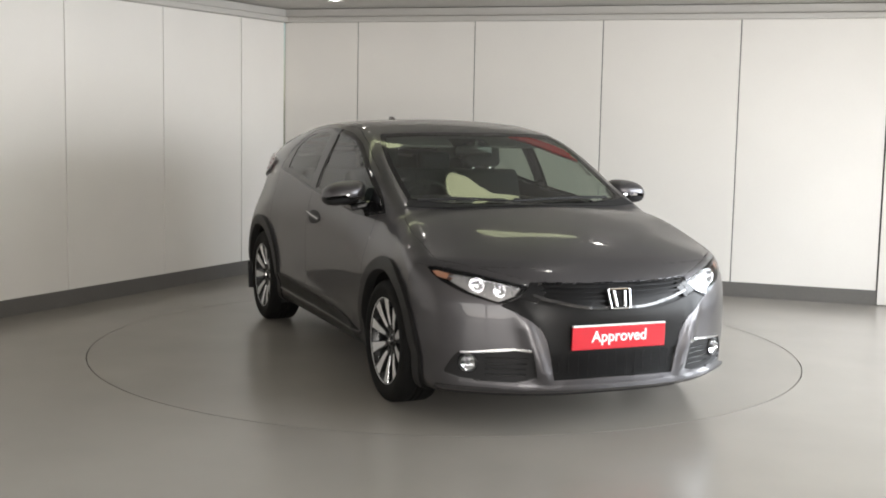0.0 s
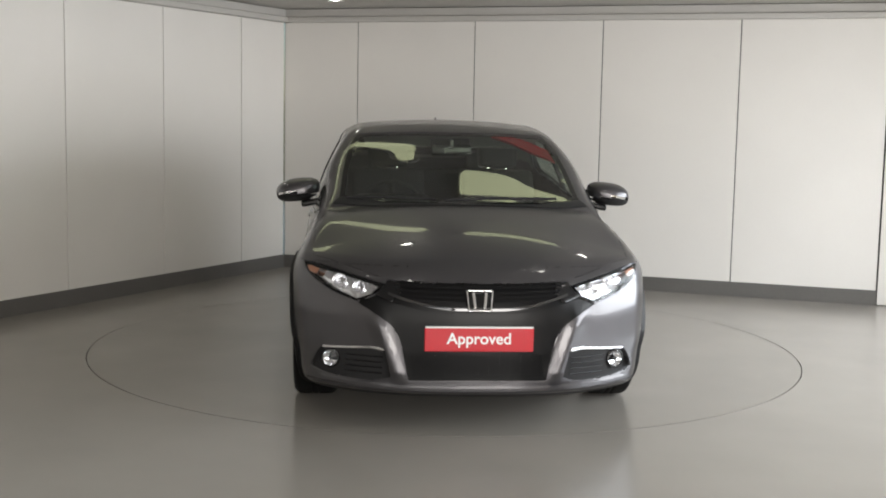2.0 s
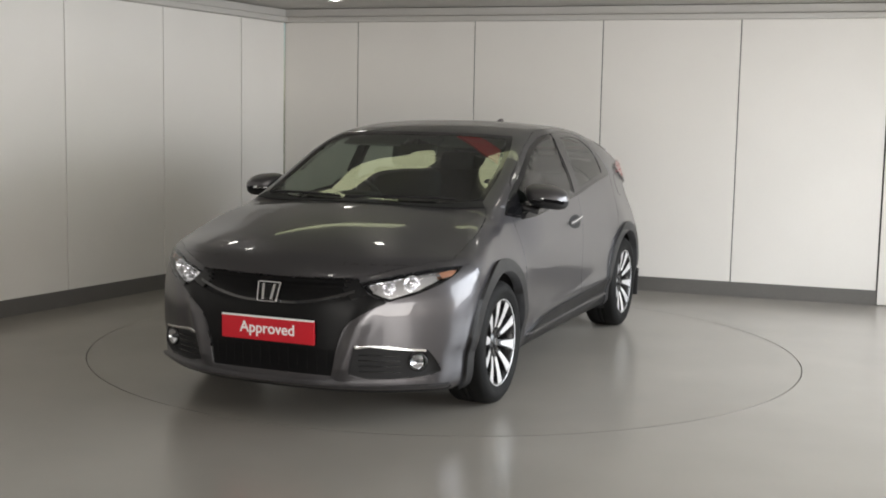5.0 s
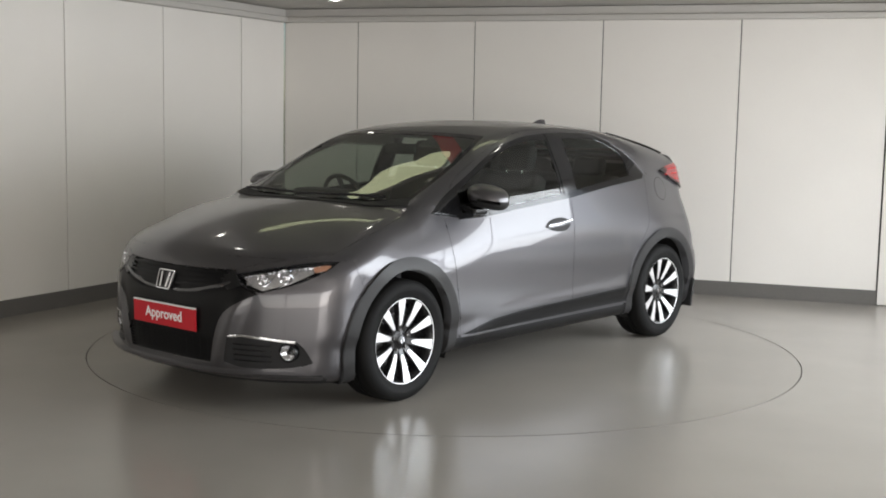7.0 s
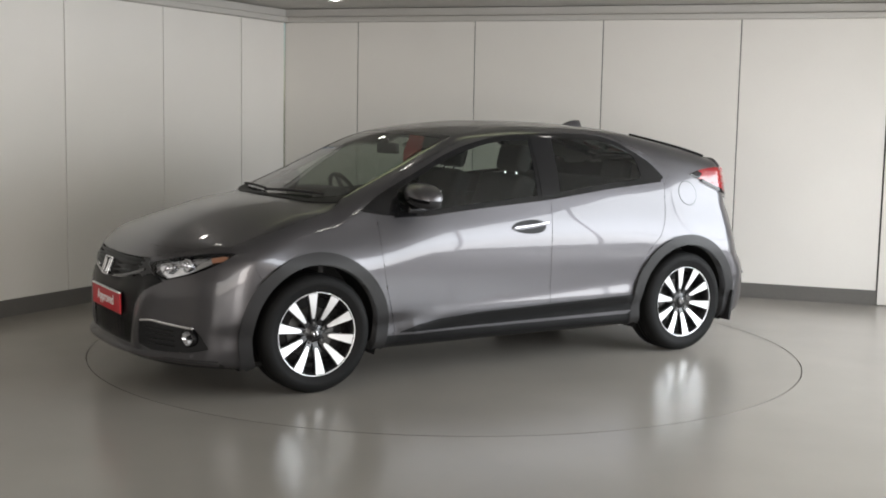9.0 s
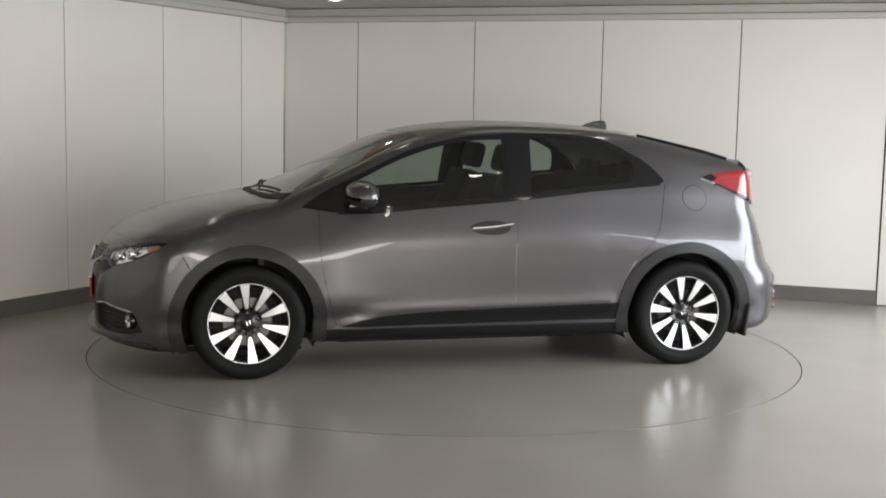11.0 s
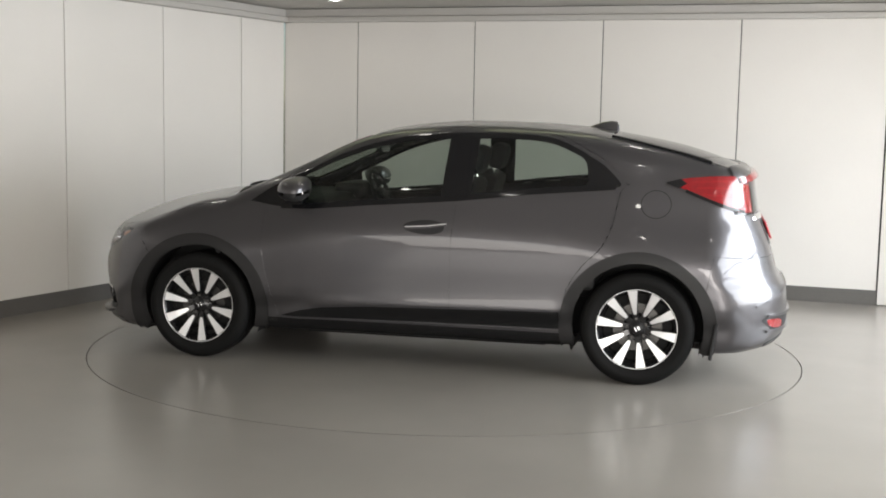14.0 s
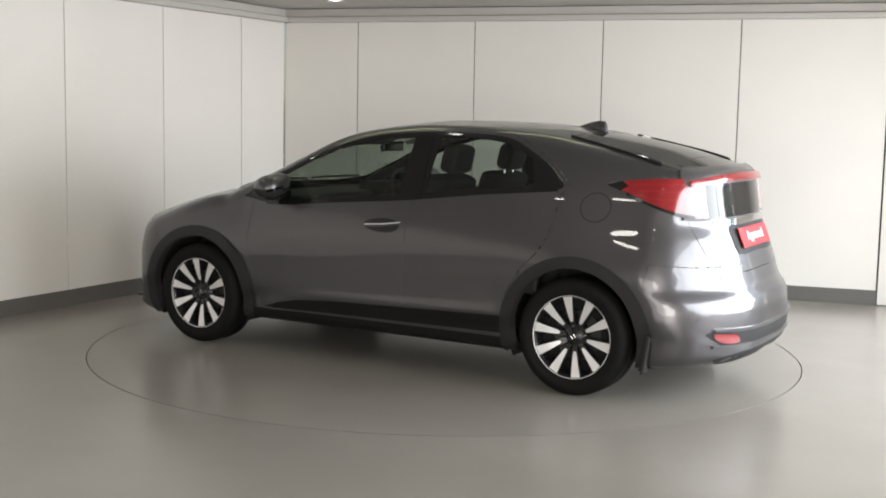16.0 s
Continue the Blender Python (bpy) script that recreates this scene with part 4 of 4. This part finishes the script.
def build_flanks():
    for s in (1, -1):
        for cx, a0, a1 in ((AXLE, -0.42, math.pi + 0.36), (-AXLE, -0.36, math.pi + 0.36)):
            ang = np.linspace(a0, a1, 44)
            ring = [(cx + 0.434 * math.cos(a), 0.318 + 0.428 * math.sin(a)) for a in ang] + [(cx + 0.363 * math.cos(a), 0.322 + 0.363 * math.sin(a)) for a in ang[::-1]]
            patch("arch_trim", ring, "side", CLADDING, SHELL, 0.018, (), 0.02, s, 0.035, "dark grey wheel arch cladding")
        patch("sill_panel", [(0.78, 0.282), (0.66, 0.318), (0.53, 0.341), (0.27, 0.360), (-0.20, 0.372), (-0.862, 0.390), (-0.866, 0.292), (0.0, 0.284)], "side", SILL_BLACK, SHELL, 0.011, (), 0.02, s, 0.02, "dark lower door panel")
        patch("sill_trim", strip([(x, 0.277 + 0.010 * (0.8 - x) / 1.6) for x in np.linspace(-0.868, 0.82, 25)], None, 0.009), "side", PAINT, SHELL, 0.018, (), 0.03, s, 0.026)
        patch("sill", strip([(x, 0.235) for x in np.linspace(-0.875, 0.865, 25)], None, 0.062), "side", SILL_BLACK, SHELL, 0.010, (), 0.02, s, 0.024, "matt black side sill")
        # chrome-edged waist strip under the windows
        low = [(0.80, 0.916), (0.60, 0.921), (0.28, 0.951), (-0.25, 0.993), (-0.69, 1.045), (-1.15, 1.085)]
        patch("waist_strip", strip(low, None, 0.012), "side", BLACK_GLOSS, SHELL, 0.004, (), 0.03, s, 0.012)
        pil = [(-0.195, 1.008), (-0.20, 1.372), (-0.305, 1.374), (-0.312, 1.016)]
        patch("pillar_cover", pil, "side", BLACK_GLOSS, SHELL, 0.003, (), 0.04, s, 0.008, "gloss black centre pillar cover")
        # door handle
        ell = [(-0.075 + 0.120 * math.cos(a) - 0.02 * math.sin(a) ** 2, 0.836 + 0.041 * math.sin(a)) for a in np.linspace(0, 2 * math.pi, 30)[:-1]]
        cup = patch("door_handle", ell, "side", BLACK_MATT, SHELL, 0.0015, (), 0.02, s, 0.006, "dark cupped door handle with a bright bar")
        bar = [(0.045, 0.832), (0.02, 0.842), (-0.10, 0.850), (-0.218, 0.862), (-0.214, 0.850), (-0.10, 0.830), (0.02, 0.822)]
        patch("grip", rounded(bar, 3, (3, 4)), "side", PAINT, cup, 0.014, (), 0.02, s, 0.012)
        patch("grip_edge", strip([(0.03, 0.833), (-0.09, 0.841), (-0.212, 0.857)], None, 0.004), "side", ALLOY, cup, 0.016, (), 0.02, s, 0.004)
        # mirror
        mirror = part("door_mirror", mirror_shell(s, 1.0, False), PAINT, SHELL, "body-coloured door mirror", True)
        part("lower_cover", mirror_shell(s, 0.985, True), BLACK_MATT, mirror, "", True)
        part("foot", box(0.11, 0.13, 0.035, (0.70, s * 0.815, 0.968), 0.012, Matrix.Rotation(radians(-s * 12), 4, "X")), BLACK_GLOSS, mirror)
        glass = part("mirror_glass", box(0.006, 0.120, 0.066, (0.612, s * 0.908, 1.034), 0.002), CHROME, mirror)
        tri = [(0.97, 0.953), (0.80, 0.930), (0.775, 0.945), (0.77, 1.062), (0.84, 1.030)]
        patch("mirror_sail", tri, "side", BLACK_GLOSS, SHELL, 0.006, (), 0.03, s, 0.01)
        # rear lamps
        lamp = patch("tail_lamp", rounded([(-1.435, 1.122), (-1.54, 1.147), (-1.68, 1.158), (-1.785, 1.160), (-1.83, 1.08), (-1.845, 0.975), (-1.76, 1.000), (-1.655, 1.040), (-1.53, 1.088)], 4, (0, 3, 5)), "side", RED_LENS, SHELL, 0.016, (), 0.025, s, 0.03, "red wrap-round tail lamp")
        patch("dark_tip", [(-1.425, 1.122), (-1.50, 1.142), (-1.535, 1.118), (-1.50, 1.096)], "side", BLACK_GLOSS, lamp, 0.018, (), 0.02, s, 0.02)
        patch("lower_edge", strip([(-1.53, 1.081), (-1.655, 1.033), (-1.76, 0.993), (-1.845, 0.967)], None, 0.013), "side", BLACK_GLOSS, lamp, 0.016, (), 0.03, s, 0.02)
        back = [(0.655, 1.122), (0.50, 1.118), (0.50, 0.958), (0.60, 0.962), (0.655, 0.972)]
        patch("rear_lens", back if s > 0 else mirrored(back), "back", RED_LENS, lamp, 0.012, (), 0.03, 1, 0.02, "pale red rear lamp lens")
        edge = [(0.48, 0.953), (0.58, 0.954), (0.66, 0.962)]
        patch("lower_edge", strip(edge if s > 0 else [(-a, b) for a, b in reversed(edge)], None, 0.012), "back", BLACK_GLOSS, lamp, 0.014, (), 0.02, 1, 0.02)
        for k, (z0, z1) in enumerate(((1.125, 1.135), (1.095, 1.098), (1.062, 1.055))):
            patch("lamp_rib", strip([(-1.56 - 0.03 * k, z0), (-1.66, (z0 + z1) / 2), (-1.78, z1)], None, 0.007), "side", RED_RIB, lamp, 0.019, (), 0.03, s, 0.004)
        # rear corner reflector and flap
        ref = rounded([(0.49, 0.322), (0.58, 0.324), (0.640, 0.345), (0.655, 0.375), (0.56, 0.370), (0.50, 0.358)], 3)
        patch("rear_reflector", ref if s > 0 else mirrored(ref), "back", RED_LENS, SHELL, 0.006, (), 0.02, 1, 0.012, "red bumper reflector")
        flap = part("mud_flap", box(0.018, 0.19, 0.20, (-1.712, s * 0.785, 0.268), 0.006, Matrix.Rotation(radians(-8), 4, "Y")), BLACK_MATT, SHELL)


def build_fuel_flap():
    """The round filler flap behind the rear door, told by its joint."""
    ring = [[(-1.375 + r * math.cos(a), 1.005 + r * 0.92 * math.sin(a)) for a in np.linspace(0, 2 * math.pi, 40, False)] for r in (0.084, 0.0795)]
    flap = patch("fuel_flap", ring[1], "side", PAINT, SHELL, 0.002, (), 0.025, 1, 0.004, "round fuel filler flap")
    patch("joint", ring[0], "side", DARK_GAP, flap, 0.0008, (ring[1],), 0.02, 1, 0.003)


def mirror_shell(s, k, under):
    bm = bmesh.new()
    bmesh.ops.create_uvsphere(bm, u_segments=28, v_segments=18, radius=1)
    for v in bm.verts:
        x, y, z = v.co
        flat = 0.62 if x < 0 else 1.0
        v.co = (0.662 + 0.112 * k * x * flat, s * (0.900 + 0.124 * k * (abs(y) ** 0.8) * (1 if y > 0 else -1)), 1.033 + 0.067 * k * (abs(z) ** 0.75) * (1 if z > 0 else -1) - 0.02 * y)
    cut = -0.022 if not under else -0.016
    drop = [v for v in bm.verts if ((v.co.z - 1.033) < cut) != under]
    bmesh.ops.delete(bm, geom=drop, context="VERTS")
    return bm


def build_roof_and_rear():
    # aerial fin
    bm = bmesh.new()
    rows = []
    for x, w, z0, z1 in ((-0.93, 0.004, 1.412, 1.418), (-0.97, 0.020, 1.408, 1.438), (-1.01, 0.026, 1.402, 1.451), (-1.05, 0.028, 1.395, 1.457), (-1.09, 0.027, 1.388, 1.455), (-1.105, 0.022, 1.386, 1.43)):
        rows.append([bm.verts.new(q) for q in ((x, -w, z0), (x, -w * 0.35, (z0 + z1) / 2 + 0.008), (x, -w * 0.12, z1), (x, w * 0.12, z1), (x, w * 0.35, (z0 + z1) / 2 + 0.008), (x, w, z0))])
    for a, b in zip(rows, rows[1:]):
        for i in range(5):
            bm.faces.new((a[i], b[i], b[i + 1], a[i + 1]))
    bm.faces.new(rows[-1])
    part("aerial_fin", bm, PAINT, SHELL, "grey shark-fin aerial", True)
    # hatch frame rails and spoiler
    for s in (1, -1):
        rail = [(-1.10, s * 0.505), (-1.40, s * 0.57), (-1.665, s * 0.605), (-1.655, s * 0.585), (-1.40, s * 0.545), (-1.13, s * 0.478)]
        patch("hatch_rail", rail if s > 0 else rail[::-1], "top", BLACK_GLOSS, SHELL, 0.014, (), 0.03, 1, 0.02)
    spoiler = rounded(both_top([(-1.835, 0.0), (-1.82, 0.35), (-1.755, 0.60), (-1.785, 0.64), (-1.825, 0.58), (-1.872, 0.35), (-1.888, 0.0)]), 3, (2, 3, 8, 9))
    sp = patch("spoiler", spoiler, "top", PAINT, SHELL, 0.016, (), 0.03, 1, 0.024, "body-coloured hatch spoiler")
    patch("light_bar", rounded(both([(0.0, 1.172), (0.35, 1.168), (0.60, 1.150), (0.60, 1.122), (0.35, 1.140), (0.0, 1.145)]), 3, (2, 3, 6, 7)), "back", RED_LENS, sp, 0.030, (), 0.025, 1, 0.04, "red light bar across the hatch")
    # the plate recess's shade, painted as a flat black patch on the skin
    patch("plate_shade_patch", rounded(both([(0.0, 0.910), (0.29, 0.910), (0.33, 0.885), (0.30, 0.765), (0.0, 0.765)]), 3), "back", BLACK_MATT, SHELL, 0.003, (), 0.03, 1, 0.01, "flat black patch for the recess shade behind the rear plate")
    slot = rounded(both([(0.0, 0.372), (0.45, 0.376), (0.66, 0.392), (0.70, 0.372), (0.60, 0.310), (0.0, 0.305)]), 3, (2, 4, 7, 9))
    patch("bumper_slot", slot, "back", BLACK_MATT, SHELL, 0.002, (), 0.03, 1, 0.01, "dark slot low in the rear bumper")
    for z0, dz in ((0.384, 0.014), (0.300, 0.010)):
        patch("slot_trim", strip([(y, z0 + dz * (abs(y) / 0.66) ** 2) for y in np.linspace(-0.66, 0.66, 33)], None, 0.014), "back", PAINT, SHELL, 0.014, (), 0.03, 1, 0.016, "body-coloured slot edge")
    patch("lower_hatch_window", rounded(both([(0.0, 1.135), (0.42, 1.135), (0.49, 1.12), (0.49, 0.965), (0.42, 0.955), (0.0, 0.955)]), 3), "back", BLACK_GLOSS, SHELL, 0.003, (), 0.03, 1, 0.01, "dark lower hatch glass")
    patch("hatch_garnish", rounded(both([(0.0, 0.942), (0.45, 0.942), (0.46, 0.915), (0.0, 0.912)]), 2), "back", CHROME, SHELL, 0.010, (), 0.03, 1, 0.02, "bright hatch garnish")
    p, n = skin_point("back", 0.0, 0.84)
    plate = part("rear_number_plate", box(0.51, 0.010, 0.112, (0, 0, 0), 0.004), RED_CARD, SHELL, "red plate at the hatch")
    plate.matrix_local = facing(p, n, 0.010)
    part("lettering", text_mesh("Approved", 0.074), WHITE_PRINT, plate).matrix_local = Matrix.Translation((0.0, 0.0062, -0.019)) @ Matrix.Rotation(math.pi, 4, "Z") @ Matrix.Rotation(math.pi / 2, 4, "X")
    patch("rear_diffuser", rounded(both([(0.0, 0.262), (0.42, 0.262), (0.50, 0.255), (0.62, 0.235), (0.55, 0.205), (0.0, 0.205)]), 3), "back", BLACK_MATT, SHELL, 0.004, (), 0.03, 1, 0.01, "matt black rear valance")
    crease = [(y, 0.545 - 0.09 * (abs(y) / 0.75) ** 2) for y in np.linspace(-0.74, 0.74, 31)]
    patch("bumper_crease", strip(crease, None, 0.012), "back", PAINT, SHELL, 0.010, (), 0.03, 1, 0.016)
    # black cowl at the foot of the windscreen
    cowl = [(1.212, 0.0), (1.192, 0.22), (1.145, 0.42), (1.075, 0.605), (1.045, 0.655), (1.10, 0.692), (1.190, 0.45), (1.238, 0.22), (1.262, 0.0)]
    patch("cowl", cowl + [(x, -y) for x, y in reversed(cowl[1:-1])], "top", BLACK_MATT, SHELL, 0.006, (), 0.025, 1, 0.02, "matt black cowl strip")
    # wipers
    for y0, y1 in ((-0.10, 0.52), (-0.62, -0.14)):
        pts = slide("top", np.linspace(1.172 - 0.25 * y0 * y0, 1.155 - 0.25 * y1 * y1, 9), np.linspace(y0, y1, 9))
        m = normals(pts)
        cu = bpy.data.curves.new("wiper", "CURVE")
        cu.dimensions, cu.bevel_depth, cu.bevel_resolution = "3D", 0.008, 1
        sp_ = cu.splines.new("POLY")
        sp_.points.add(len(pts) - 1)
        for k, (q, nn) in enumerate(zip(pts, m)):
            sp_.points[k].co = (*(q + nn * 0.014), 1)
        cu.materials.append(BLACK_MATT)
        ob = new("wiper", cu)
        ob.parent = SHELL
    # red card behind the windscreen
    card = [(0.385, 0.24), (0.375, 0.39), (0.50, 0.560), (0.63, 0.590), (0.56, 0.47), (0.455, 0.34)]
    patch("windscreen_card", card, "top", RED_CARD, SHELL, -0.012, (), 0.03, 1, 0.001, "red card inside the windscreen corner")


# ---- the cabin ----
def cushion(sx, sy, sz, at, bevel, turn=None):
    return box(sx, sy, sz, at, bevel, turn, segments=3)


def build_cabin():
    cabin = new("cabin")
    cabin.parent = CAR
    for s in (1, -1):
        y = 0.36 * s
        seat = part("front_seat", cushion(0.52, 0.48, 0.16, (0.18, y, 0.52), 0.05), SEAT_CLOTH, cabin, "dark cloth front seat", True)
        part("seat_back", cushion(0.14, 0.47, 0.60, (-0.16, y, 0.83), 0.05, Matrix.Rotation(radians(-20), 4, "Y")), SEAT_CLOTH, seat, "", True)
        part("headrest", cushion(0.10, 0.26, 0.17, (-0.30, y, 1.215), 0.045, Matrix.Rotation(radians(-14), 4, "Y")), SEAT_CLOTH, seat, "", True)
        for d in (-0.06, 0.06):
            part("headrest_post", box(0.012, 0.012, 0.12, (-0.275, y + d, 1.10), 0.003), CHROME, seat)
        part("headrest", cushion(0.09, 0.24, 0.15, (-1.13, y, 1.13), 0.04, Matrix.Rotation(radians(-12), 4, "Y")), SEAT_CLOTH, cabin, "dark rear headrest", True)
        part("door_card", box(1.9, 0.05, 0.42, (-0.1, s * 0.765, 0.72), 0.02), TRIM_DARK, cabin)
    part("rear_bench", cushion(0.50, 1.25, 0.16, (-0.78, 0, 0.52), 0.05), SEAT_CLOTH, cabin, "dark cloth rear bench", True)
    part("rear_backrest", cushion(0.15, 1.25, 0.58, (-1.06, 0, 0.80), 0.05, Matrix.Rotation(radians(-16), 4, "Y")), SEAT_CLOTH, cabin, "", True)
    part("parcel_shelf", box(0.55, 1.15, 0.03, (-1.48, 0, 0.985), 0.01), TRIM_DARK, cabin)
    part("dashboard", cushion(0.55, 1.40, 0.20, (0.90, 0, 0.86), 0.07), TRIM_DARK, cabin, "dark grey dashboard", True)
    part("instrument_hood", cushion(0.20, 0.42, 0.10, (0.68, -0.36, 0.965), 0.04), TRIM_DARK, cabin, "", True)
    part("centre_console", cushion(0.80, 0.22, 0.30, (0.35, 0, 0.50), 0.04), TRIM_DARK, cabin, "", True)
    bm = bmesh.new()
    n, k = 40, 8
    ring = [[bm.verts.new(((0.175 + 0.014 * math.cos(b)) * math.cos(a), (0.175 + 0.014 * math.cos(b)) * math.sin(a), 0.014 * math.sin(b))) for b in np.linspace(0, 2 * math.pi, k, False)] for a in np.linspace(0, 2 * math.pi, n, False)]
    for i in range(n):
        for j in range(k):
            bm.faces.new((ring[i][j], ring[(i + 1) % n][j], ring[(i + 1) % n][(j + 1) % k], ring[i][(j + 1) % k]))
    box(0.34, 0.03, 0.02, (0, 0, 0), 0.005, bm=bm)
    box(0.03, 0.17, 0.02, (0, -0.08, 0), 0.005, bm=bm)
    box(0.12, 0.10, 0.04, (0, 0, 0), 0.012, bm=bm)
    wheel = part("steering_wheel", bm, TRIM_DARK, cabin, "dark three-spoke steering wheel", True)
    wheel.matrix_local = Matrix.Translation((0.50, -0.36, 0.93)) @ Matrix.Rotation(radians(-65), 4, "Y") @ Matrix.Rotation(radians(90), 4, "Z")
    part("rear_view_mirror", cushion(0.03, 0.24, 0.065, (0.40, 0.0, 1.265), 0.012), BLACK_GLOSS, cabin, "", True)
    part("mirror_arm", box(0.05, 0.025, 0.06, (0.425, 0.0, 1.300), 0.006), BLACK_GLOSS, cabin)
    for s in (1, -1):
        part("sun_visor", box(0.16, 0.40, 0.015, (0.30, s * 0.32, 1.315), 0.005, Matrix.Rotation(radians(22), 4, "Y")), HEADLINER, cabin)


def build_underside():
    part("underbody", box(1.7, 1.15, 0.06, (0.0, 0, 0.175), 0.02), BLACK_MATT, SHELL)
    part("sump_guard", box(0.7, 0.9, 0.06, (1.45, 0, 0.150), 0.02), BLACK_MATT, SHELL)
    part("exhaust_box", box(0.35, 0.60, 0.14, (-1.72, -0.1, 0.215), 0.05), STEEL, SHELL)
    part("rear_axle", box(0.10, 1.25, 0.10, (-AXLE, 0, 0.27), 0.03), BLACK_MATT, SHELL)
    for y in (0.42, -0.42):
        part("jacking_rail", box(1.5, 0.10, 0.05, (0.0, y, 0.145), 0.015), BLACK_MATT, SHELL)


build_front()
build_underside()
build_flanks()
build_fuel_flap()
build_roof_and_rear()
build_cabin()


# ---- the turning ----
def motions():
    def heading(t):
        return -67.33 - 9.0754 * t + 0.02125 * t * t - 0.000705 * t ** 3
    rows = [t * 0.5 for t in range(33)]
    walk(TURNTABLE, [(t, pose(0, 0, 0, 0, 0, heading(t))) for t in rows])
    walk(CAR, [(t, pose(0, 0, 0, 0, 0, heading(t)) @ pose(*OFF, 0)) for t in rows])


motions()
